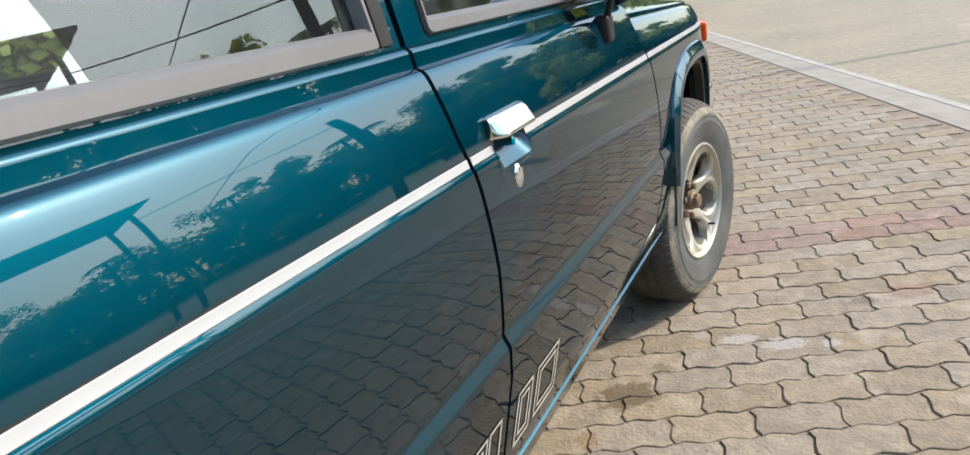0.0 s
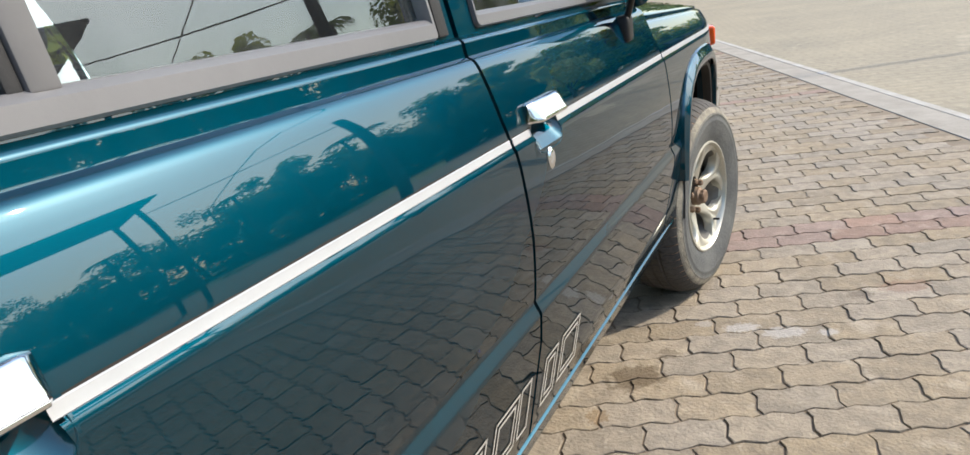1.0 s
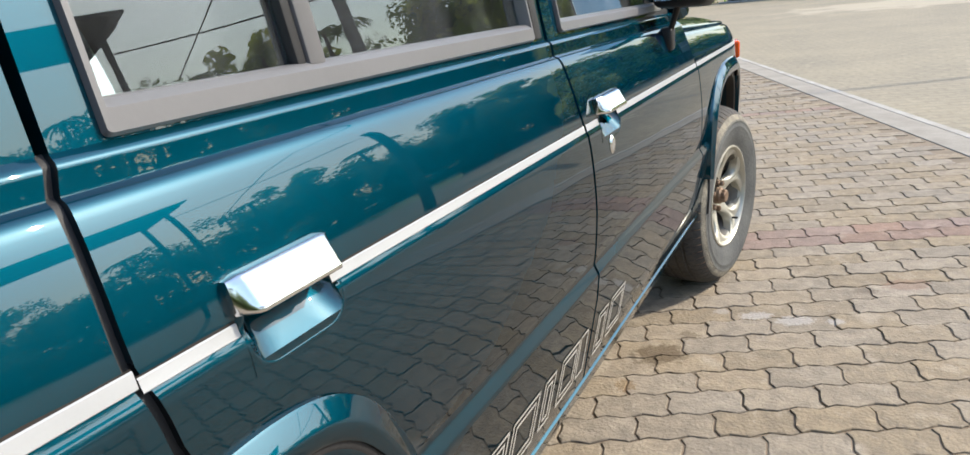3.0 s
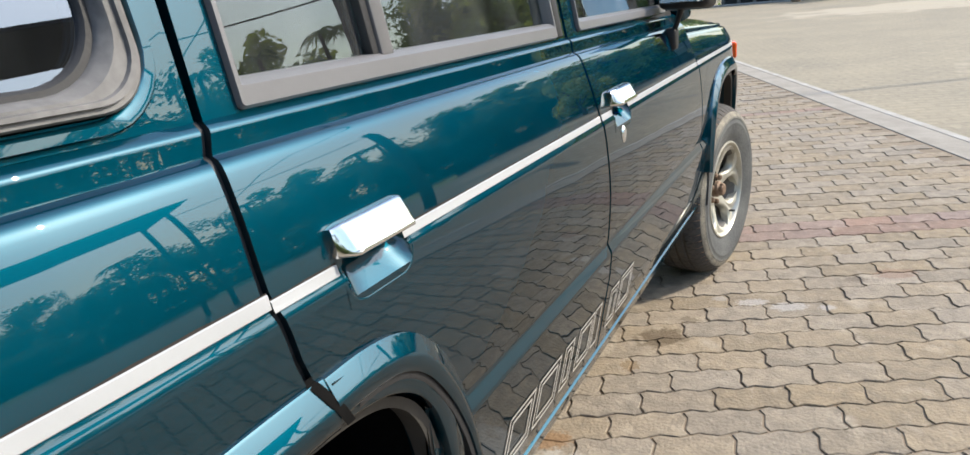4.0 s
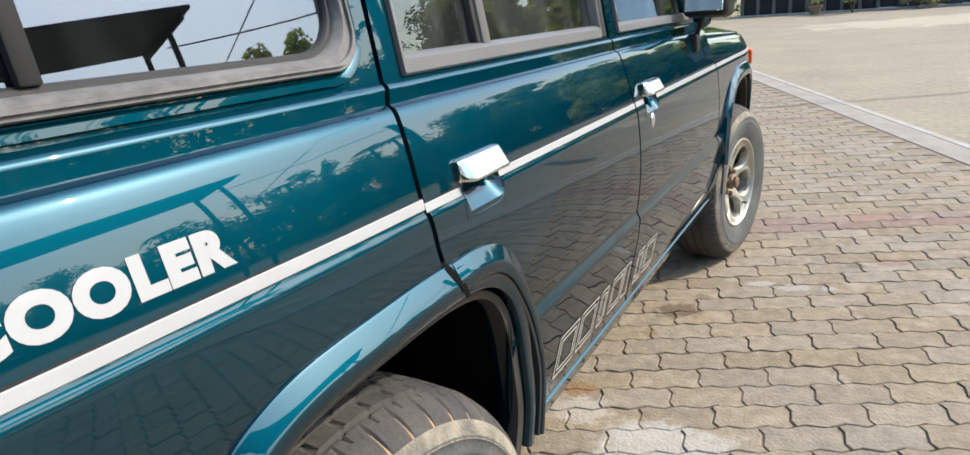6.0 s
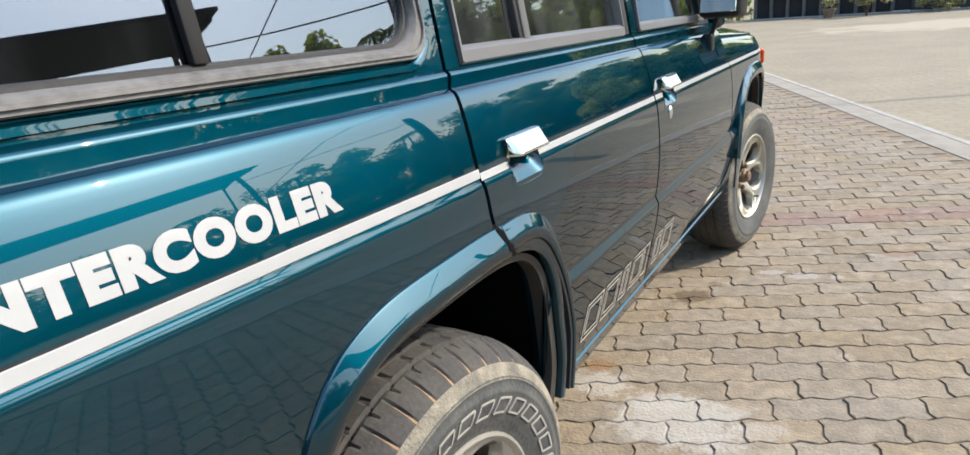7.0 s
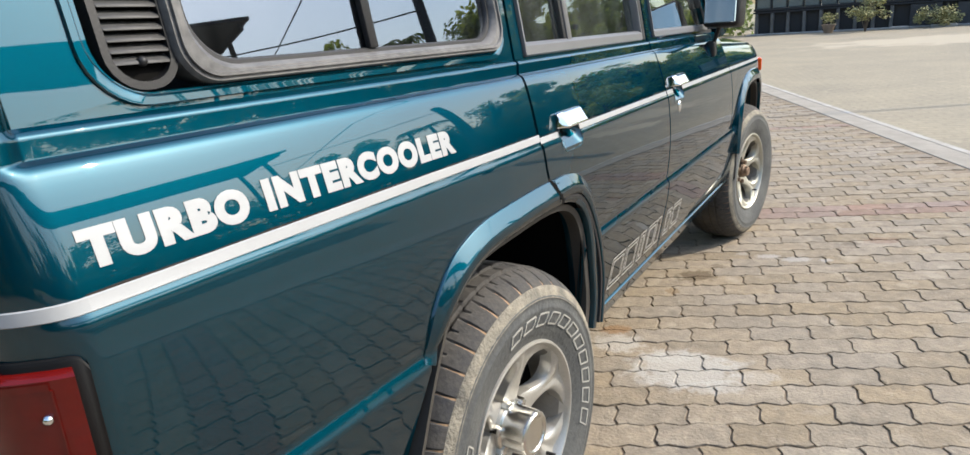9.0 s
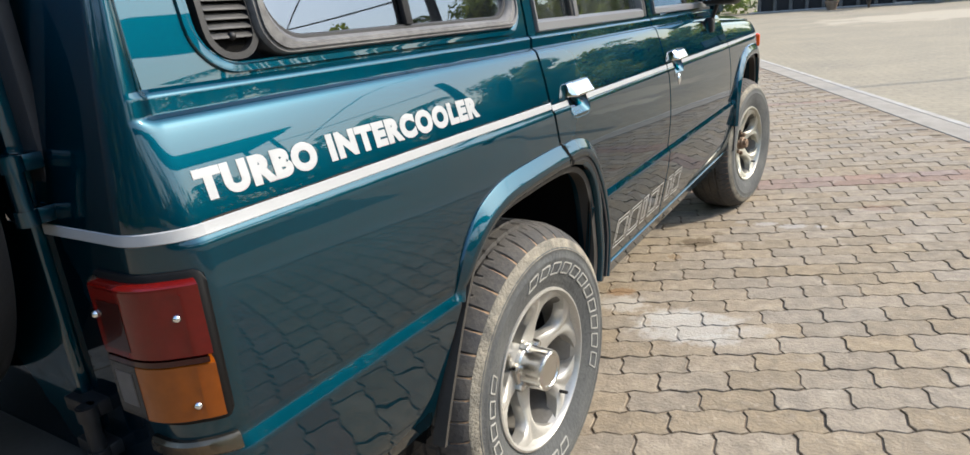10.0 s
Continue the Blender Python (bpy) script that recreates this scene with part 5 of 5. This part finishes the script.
for key, mat in (("grey", PAVER_FAR), ("red", PAVER_RED_FAR)):
    me = bpy.data.meshes.new("pavers")
    me.from_pydata(loose[key][0], [], loose[key][1])
    me.materials.append(mat)
    ob = new("pavers", me)
    ob.parent = pavement
    tagged(ob, label="wavy %s paving bricks" % ("grey-brown" if key == "grey" else "faded red"), kind="stuff")

# ---- the surroundings ----
BARK = material("bark", (0.14, 0.11, 0.085), 0.9, vary=0.4, scale=5, bump=0.5, bump_scale=20)
LEAF = material("green_leaves", (0.105, 0.150, 0.045), 0.6, second=(0.045, 0.080, 0.024), scale=0.7, spread=0.6)
LEAF_PALE = material("yellow_green_leaves", (0.34, 0.37, 0.08), 0.6, second=(0.13, 0.19, 0.04), scale=0.9, spread=0.6)


def let_light_through(m, color, share):
    """Thin leaves: part of the light shines through them."""
    t = m.node_tree
    p, out = t.nodes["Principled BSDF"], t.nodes["Material Output"]
    glow, mix = t.nodes.new("ShaderNodeBsdfTranslucent"), t.nodes.new("ShaderNodeMixShader")
    glow.inputs[0].default_value = (*color, 1)
    mix.inputs[0].default_value = share
    t.links.new(p.outputs[0], mix.inputs[1])
    t.links.new(glow.outputs[0], mix.inputs[2])
    t.links.new(mix.outputs[0], out.inputs[0])


let_light_through(LEAF_PALE, (0.48, 0.52, 0.10), 0.45)
let_light_through(LEAF, (0.20, 0.27, 0.08), 0.45)
GRASS = material("dry_grass", (0.33, 0.32, 0.10), 0.9, second=(0.16, 0.19, 0.05), scale=0.4, spread=0.6, bump=0.4, bump_scale=8)
STEEL = material("dark_steel", (0.05, 0.05, 0.052), 0.5, 0.4, vary=0.2, scale=3)
ROOFING = material("grey_roof_sheet", (0.035, 0.036, 0.038), 0.6, vary=0.25, scale=1.5)
CABLE = material("black_cable", (0.015, 0.015, 0.015), 0.6)
WALL_DARK = material("black_stone_wall", (0.028, 0.028, 0.03), 0.7, vary=0.4, scale=2, bump=0.2)
WALL_SOOT = material("soot_grey_block", (0.060, 0.060, 0.062), 0.7, second=(0.025, 0.025, 0.027), scale=2.5, spread=0.5, bump=0.2)
PIER_GREY = material("grey_plaster_pier", (0.17, 0.165, 0.155), 0.85, second=(0.08, 0.078, 0.075), scale=4, spread=0.5)
CLAY = material("weathered_clay", (0.27, 0.20, 0.15), 0.85, second=(0.16, 0.12, 0.09), scale=6, bump=0.2)
WALL_GREY = material("grey_green_panel", (0.20, 0.215, 0.195), 0.7, second=(0.10, 0.11, 0.10), scale=1.2, bump=0.1)
POST_GREY = material("grey_concrete_post", (0.33, 0.32, 0.30), 0.8, vary=0.3, scale=3)
LEAF_DRY = material("dry_leaves", (0.42, 0.40, 0.17), 0.7, second=(0.13, 0.13, 0.06), scale=3, spread=0.6)


def leaves_into(bm, rnd, centre, size, count, leaf):
    for _ in range(count):
        d = Vector((rnd.gauss(0, 1), rnd.gauss(0, 1), rnd.gauss(0, 0.8)))
        p = Vector(centre) + d.normalized() * size * rnd.random() ** 0.45
        a = Vector((rnd.uniform(-1, 1), rnd.uniform(-1, 1), rnd.uniform(-0.5, 0.5))).normalized() * leaf * rnd.uniform(0.6, 1.3)
        b = a.cross(Vector((rnd.uniform(-1, 1), rnd.uniform(-1, 1), rnd.uniform(-1, 1)))).normalized() * leaf * 0.45
        q = [bm.verts.new(p + w) for w in (-a, -a * 0.2 + b, a, -a * 0.2 - b)]
        bm.faces.new(q)


def tree(seed, height, spread, mat, clumps=36, per=150, leaf=0.19):
    rnd = random.Random(seed)
    t = thing("tree", label="broad leafy green tree at the edge of the yard", category="tree", group="trees round the yard")
    bm = bmesh.new()
    top = Vector((rnd.uniform(-0.4, 0.4), rnd.uniform(-0.4, 0.4), height * 0.62))
    tube_into(bm, [(0, 0, -0.1), (0.05, 0, height * 0.15), top * 0.6, top], [0.24, 0.18, 0.13, 0.05], 9)
    tips = []
    for k in range(9):
        a = k * 2.4 + rnd.uniform(-0.4, 0.4)
        r = spread * rnd.uniform(0.45, 0.95)
        end = Vector((math.cos(a) * r, math.sin(a) * r, height * rnd.uniform(0.38, 0.92)))
        start = top * rnd.uniform(0.4, 0.95)
        tube_into(bm, [start, start.lerp(end, 0.5) + Vector((0, 0, 0.25)), end], [0.09, 0.055, 0.02], 6)
        tips += [end, start.lerp(end, 0.6)]
    part("trunk", bm, BARK, t)
    bm = bmesh.new()
    for k in range(clumps):
        c = tips[k % len(tips)] + Vector((rnd.gauss(0, spread * 0.22), rnd.gauss(0, spread * 0.22), rnd.gauss(0, height * 0.08)))
        leaves_into(bm, rnd, c, rnd.uniform(0.6, 1.25) * spread * 0.3, per, leaf)
    part("crown", bm, mat, t, smooth=False)
    return t


def palm(seed, height):
    rnd = random.Random(seed)
    t = thing("palm_tree", label="tall palm with drooping fronds", category="palm tree", group="palms")
    bm = bmesh.new()
    lean = rnd.uniform(-0.5, 0.5)
    tube_into(bm, [(0, 0, -0.1), (lean * 0.3, 0, height * 0.4), (lean, 0, height)], [0.17, 0.13, 0.1], 8)
    part("trunk", bm, BARK, t)
    bm = bmesh.new()
    for k in range(22):
        a = k * 2.39996
        up = rnd.uniform(-0.1, 0.9)
        length = rnd.uniform(0.75, 1.15)
        prev = None
        d = Vector((math.cos(a), math.sin(a), 0))
        s = Vector((-math.sin(a), math.cos(a), 0))
        for j in range(9):
            u = j / 8
            p = Vector((lean, 0, height)) + d * length * u + Vector((0, 0, length * (up * u - (0.5 + up * 0.6) * u * u)))
            if prev is not None:
                for sg in (-1, 1):
                    w = 0.20 * math.sin(math.pi * min(0.97, u + 0.05))
                    q = [prev, p, p + s * sg * w + d * 0.18 + Vector((0, 0, -0.16)), prev + s * sg * w * 0.25 + d * 0.12]
                    bm.faces.new([bm.verts.new(x) for x in q])
            prev = p
    part("crown", bm, LEAF, t, smooth=False)
    return t


kinds = [tree(1, 8.5, 3.6, LEAF), tree(2, 7.0, 3.2, LEAF), tree(3, 9.5, 3.4, LEAF), tree(4, 5.5, 2.6, LEAF_PALE)]
TALL = {q.name: h for q, h in zip(kinds, (8.5, 7.0, 9.5, 5.5))}
spots = []
rnd = random.Random(11)
for k in range(34):
    a = radians(-62 + k * 4.4 + rnd.uniform(-1.5, 1.5))
    d = rnd.uniform(33, 43)
    spots.append((d * math.cos(a), 1 + d * math.sin(a)))
for k in range(11):
    a = radians(53 + k * 2.6 + rnd.uniform(-0.8, 0.8))
    d = rnd.uniform(30, 33)
    spots.append((d * math.cos(a), 1 + d * math.sin(a)))
for k in range(14):
    a = radians(112 + k * 13 + rnd.uniform(-4, 4))
    d = rnd.uniform(22, 34)
    spots.append((d * math.cos(a), 1 + d * math.sin(a)))
for k in range(8):
    spots.append((-13 + k * 3.0 + rnd.uniform(-1, 1), 36 + rnd.uniform(-2, 4)))
first = {}
for n, (x, y) in enumerate(spots):
    q = kinds[rnd.choice((0, 0, 1, 1, 2, 3))]
    m = pose(x, y, -0.03, 0, 0, rnd.uniform(0, 360))
    if q.name not in first:
        first[q.name] = 1
        q.matrix_basis = m
        continue
    c = copy_thing(q, m)
    bearing = math.degrees(math.atan2(y - 0.5, x))
    rise = np.interp(bearing, (30, 40, 47, 54, 60, 65, 70, 73, 77, 95, 110), (10, 10.5, 11, 9, 9, 9.5, 8, 6, 4.6, 4.2, 9))
    want = 1.1 + math.hypot(x, y) * math.tan(radians(rise))
    s = want / TALL[q.name] * rnd.uniform(0.85, 1.1)
    c.scale = (s, s, s * rnd.uniform(0.9, 1.1))
for q in kinds:
    if q.name not in first:
        q.matrix_basis = pose(-26, -20, -0.03)
p1 = palm(7, 7.0)
p1.matrix_basis = pose(23.8, 21.4, -0.03)
for x, y in ((22.0, 23.8), (19.6, 25.4), (18.9, 26.3), (27.5, 17.0)):
    copy_thing(p1, pose(x, y, -0.03, 0, 0, x * 40))
# shrubs that close the gaps between the trunks
def shrub(seed, mat=LEAF, label="dense dark green roadside shrub"):
    rb = random.Random(seed)
    t = thing("shrub", label=label, category="shrub", group="shrubs under the trees")
    bm = bmesh.new()
    for k in range(14):
        a = k * 2.4
        tube_into(bm, [(0, 0, -0.05), (math.cos(a) * 0.5, math.sin(a) * 0.5, 0.9), (math.cos(a) * 1.3, math.sin(a) * 1.3, 1.7)], [0.05, 0.03, 0.01], 5)
    part("stems", bm, BARK, t)
    bm = bmesh.new()
    for k in range(26):
        leaves_into(bm, rb, (rb.uniform(-2.0, 2.0), rb.uniform(-1.2, 1.2), rb.uniform(0.3, 2.5)), rb.uniform(0.6, 0.95), 75, 0.16)
    part("foliage", bm, mat, t, smooth=False)
    return t


s0 = shrub(60)
s0.matrix_basis = pose(30, -14, 0.1, 0, 0, 60)
for k in range(46):
    a = radians(-64 + k * 3.3 + rnd.uniform(-1, 1))
    d = rnd.uniform(30, 34)
    c = copy_thing(s0, pose(d * math.cos(a), 1 + d * math.sin(a), 0.15, 0, 0, math.degrees(a) + 90 + rnd.uniform(-20, 20)))
    q = rnd.uniform(0.7, 1.3)
    c.scale = (q * 1.2, q, q)
# sunlit plants beyond the car's other side
s1 = shrub(61, LEAF_PALE, "sunlit yellow-green bush behind the parking bay")
s1.matrix_basis = pose(-6.3, 9.6, 0.0, 0, 0, 30)
for k in range(22):
    a = radians(114 + k * 2.4 + rnd.uniform(-0.8, 0.8))
    d = rnd.uniform(10.5, 14.5)
    q = rnd.uniform(0.75, 1.15)
    copy_thing(s1 if k % 3 else s0, pose(d * math.cos(a), 0.6 + d * math.sin(a), 0.0, 0, 0, rnd.uniform(0, 360))).scale = (q, q, q)
for k in range(9):
    a = radians(112 + k * 5.8 + rnd.uniform(-2, 2))
    d = rnd.uniform(16.5, 21)
    copy_thing(kinds[(1, 3, 0)[k % 3]], pose(d * math.cos(a), 0.6 + d * math.sin(a), -0.03, 0, 0, rnd.uniform(0, 360))).scale = (0.8, 0.8, 0.75)
# a round tree that stands out before the rest
copy_thing(kinds[3], pose(7.6, 21.4, -0.03, 0, 0, 70)).scale = (0.42, 0.42, 0.5)

# dense unseen trees and shrubs, added close behind the car to darken its reflections
for k in range(13):
    copy_thing(kinds[(0, 1, 2)[k % 3]], pose(-15 + k * 1.9 + rnd.uniform(-0.5, 0.5), -10.5 - rnd.uniform(0, 3.5), -0.03, 0, 0, rnd.uniform(0, 360))).scale = (0.75, 0.75, 0.52)
for k in range(11):
    copy_thing(s0, pose(-14 + k * 2.0, -9.2 - rnd.uniform(0, 1.2), 0.0, 0, 0, rnd.uniform(0, 360)))

# grass verge under the trees
bm = bmesh.new()
rows = []
for k in range(34):
    a = radians(-75 + k * 4.0)
    r0 = (22 if 48 < -75 + k * 4.0 < 78 else 27) + 1.5 * math.sin(k * 1.3)
    rows.append([(r0 * math.cos(a), 1 + r0 * math.sin(a), -0.02), (r0 * 1.08 * math.cos(a), 1 + r0 * 1.08 * math.sin(a), 0.25), (60 * math.cos(a), 1 + 60 * math.sin(a), 1.4)])
grid_into(bm, rows, flip=True)
bmesh.ops.recalc_face_normals(bm, faces=bm.faces)
tagged(part("grass", bm, GRASS), label="sloping verge of dry yellow-green grass", category="grass", kind="stuff")

# canopy roof on thin posts
canopy = thing("canopy", (0, 0, 0), label="narrow flat dark canopy roof on thin posts", category="canopy")
TIP = Vector((7.34, 6.2, 3.96))
m = Matrix.Translation(TIP) @ Matrix.Rotation(radians(15), 4, "Z")
bm = box((0, -17, 0), (2.1, 0, 0.06), 0.01, 1, m)
part("roof_slab", bm, ROOFING, canopy)
for v in (-0.14, -5.5, -11, -16.5):
    for u in (0.75, 2.0):
        bm = bmesh.new()
        foot = m @ Vector((u, v, 0))
        tube_into(bm, [(foot.x, foot.y, -0.05), (foot.x, foot.y, 3.95)], 0.048, 10)
        part("post", bm, STEEL, canopy)
    bm = box((0.1, v - 0.03, -0.11), (2.06, v + 0.03, -0.003), 0.004, 1, m)
    part("beam", bm, STEEL, canopy)

# cable pole and overhead cables
pole = thing("utility_pole", label="plain dark steel pole with a cable", category="utility pole", group="cable poles")
bm = bmesh.new()
tube_into(bm, [(5.0, 7.5, -0.05), (5.0, 7.5, 2.2), (5.0, 7.5, 3.4)], [0.10, 0.095, 0.085], 12)
tube_into(bm, [(5.0, 7.5, 3.4), (5.02, 7.52, 3.44)], [0.085, 0.03], 12)
part("pole", bm, STEEL, pole)


def cable(points, sag, radius, label):
    bm = bmesh.new()
    a, b = Vector(points[0]), Vector(points[1])
    pts = []
    for k in range(41):
        u = k / 40
        pts.append(a.lerp(b, u) - Vector((0, 0, sag * 4 * u * (1 - u))))
    tube_into(bm, pts, radius, 6)
    tagged(part("cable", bm, CABLE), label=label, category="cable")


cable([(9.05, 6.85, 3.94), (5.0, 7.5, 3.16)], 0.04, 0.012, "thin black cable from the canopy to the pole")
G0, G1 = Vector((-0.45, 6.88, 0)), Vector((1.24, 7.84, 0))
w = (G1 - G0).normalized()
high = SUN * (8.5 / SUN.z)
cable([tuple(G0 - w * 26 + high), tuple(G1 + w * 26 + high)], 0.0, 0.035, "thick black overhead cable bundle")

def utility_pole(x, y, h):
    t = thing("utility_pole", (x, y, 0), label="plain dark steel pole that carries cables", category="utility pole", group="cable poles")
    bm = bmesh.new()
    tube_into(bm, [(0, 0, -0.1), (0, 0, h)], [0.13, 0.08], 10)
    part("pole", bm, STEEL, t)


for e in (G0 - w * 26 + high, G1 + w * 26 + high):
    utility_pole(e.x, e.y, e.z + 0.15)

# black wall with posts and grey panels at the far side of the yard
far_wall = thing("far_wall", (0, 0, 0), label="low black wall with posts and grey-green panels", category="wall")
W0, W1 = Vector((-4.6, 27.6, 0)), Vector((14, 27.0, 0))
wd = (W1 - W0).normalized()
wn_ = Vector((wd.y, -wd.x, 0))


def wall_box(a0, a1, d0, d1, z0, z1, bevel=0.0):
    bm = box((a0, d0, z0), (a1, d1, z1), bevel, 1)
    m = Matrix(((wd.x, wd.y, 0, 0), (-wn_.x, -wn_.y, 0, 0), (0, 0, 1, 0), (0, 0, 0, 1))).transposed()
    bmesh.ops.transform(bm, matrix=Matrix.Translation(W0) @ m, verts=bm.verts)
    return bm


part("plinth", wall_box(0.0, 10.4, 0.10, 0.5, -0.05, 0.86), WALL_DARK, far_wall)
part("coping", wall_box(-0.05, 10.5, 0.0, 0.55, 0.86, 0.95, 0.01), WALL_DARK, far_wall)
part("ledge", wall_box(-0.05, 10.5, -0.06, 0.10, 0.78, 0.84, 0.01), WALL_DARK, far_wall)
for k in range(9):
    a = 0.02 + k * 0.56
    part("pier", wall_box(a, a + 0.11, -0.05, 0.12, -0.05, 0.78, 0.012), PIER_GREY, far_wall, "grey plastered pier")
for k in range(4):
    a = 5.1 + k * 1.34
    part("block", wall_box(a, a + 0.92, -0.03, 0.12, -0.05, 0.77 - 0.02 * (k % 3), 0.015), WALL_SOOT, far_wall)
    part("pier", wall_box(a + 1.03, a + 1.10, -0.02, 0.12, -0.05, 0.77, 0.008), WALL_SOOT, far_wall)
for k in range(18):
    a = 0.02 + k * 0.565
    part("panel", wall_box(a, a + 0.50, 0.20, 0.30, 0.95, 1.72 + 0.04 * (k % 2), 0.02), WALL_GREY, far_wall)
    part("panel_bar", wall_box(a + 0.05, a + 0.45, 0.18, 0.21, 1.30 + 0.02 * (k % 3), 1.36 + 0.02 * (k % 3), 0.006), POST_GREY, far_wall)
for k in range(19):
    a = -0.04 + k * 0.565
    part("post", wall_box(a, a + 0.05, 0.16, 0.28, 0.95, 1.80, 0.008), WALL_DARK, far_wall)
for k in range(5):
    a = 4.6 + k * 1.15
    part("kerb_stone", wall_box(a, a + 0.55 + 0.4 * ((k * 7) % 3) / 2, -1.02, -0.86, -0.05, 0.10, 0.03), POST_GREY, far_wall, "pale broken kerb stone")
pot = thing("plant_pot", (-1.9, 26.3, 0.0), label="round clay plant pot by the wall", category="pot")
bm = bmesh.new()
rows = []
for r, z in ((0.13, -0.03), (0.17, 0.11), (0.21, 0.25), (0.23, 0.26), (0.23, 0.30), (0.20, 0.30), (0.19, 0.25), (0.0, 0.25)):
    rows.append([(r * math.cos(2 * math.pi * k / 20), r * math.sin(2 * math.pi * k / 20), z) for k in range(20)])
grid_into(bm, rows, close=True)
bmesh.ops.recalc_face_normals(bm, faces=bm.faces)
part("bowl", bm, CLAY, pot)
bm = bmesh.new()
rb = random.Random(77)
for k in range(9):
    leaves_into(bm, rb, (rb.uniform(-0.2, 0.2), rb.uniform(-0.15, 0.15), 0.30 + rb.uniform(0.0, 0.35)), 0.12, 24, 0.05)
part("leaves", bm, LEAF_DRY, pot, smooth=False)
part("footing", wall_box(-0.2, 10.6, -0.45, -0.03, -0.05, 0.045, 0.02), POST_GREY, far_wall)
hedge = copy_thing(s0, pose(-6.6, 28.2, -0.02, 0, 0, 20))
hedge.scale = (0.9, 0.9, 0.95)
hedge = copy_thing(s0, pose(-9.6, 29.0, -0.02, 0, 0, 75))
for k, (x, y, h) in enumerate(((-0.75, 26.2, 1.25), (4.1, 26.3, 0.95), (1.3, 26.6, 0.5))):
    bush = thing("dry_bush", (x, y, -0.32), label="small dry pale bush growing by the wall", category="bush", group="bushes by the wall")
    rb = random.Random(40 + k)
    bm = bmesh.new()
    for q in range(12):
        a, e = rb.uniform(0, 6.28), rb.uniform(0.15, 0.5)
        tube_into(bm, [(0, 0, 0.3), (math.cos(a) * e * 0.4, math.sin(a) * e * 0.4, 0.3 + h * 0.45), (math.cos(a) * e, math.sin(a) * e, 0.35 + h * rb.uniform(0.6, 1.0))], [0.02, 0.013, 0.006], 5)
    part("stems", bm, BARK, bush)
    bm = bmesh.new()
    for q in range(22):
        a, e = rb.uniform(0, 6.28), rb.uniform(0.1, 0.6)
        leaves_into(bm, rb, (math.cos(a) * e, math.sin(a) * e, 0.35 + h * rb.uniform(0.25, 1.05)), 0.2, 60, 0.05)
    part("leaves", bm, LEAF_DRY, bush, smooth=False)
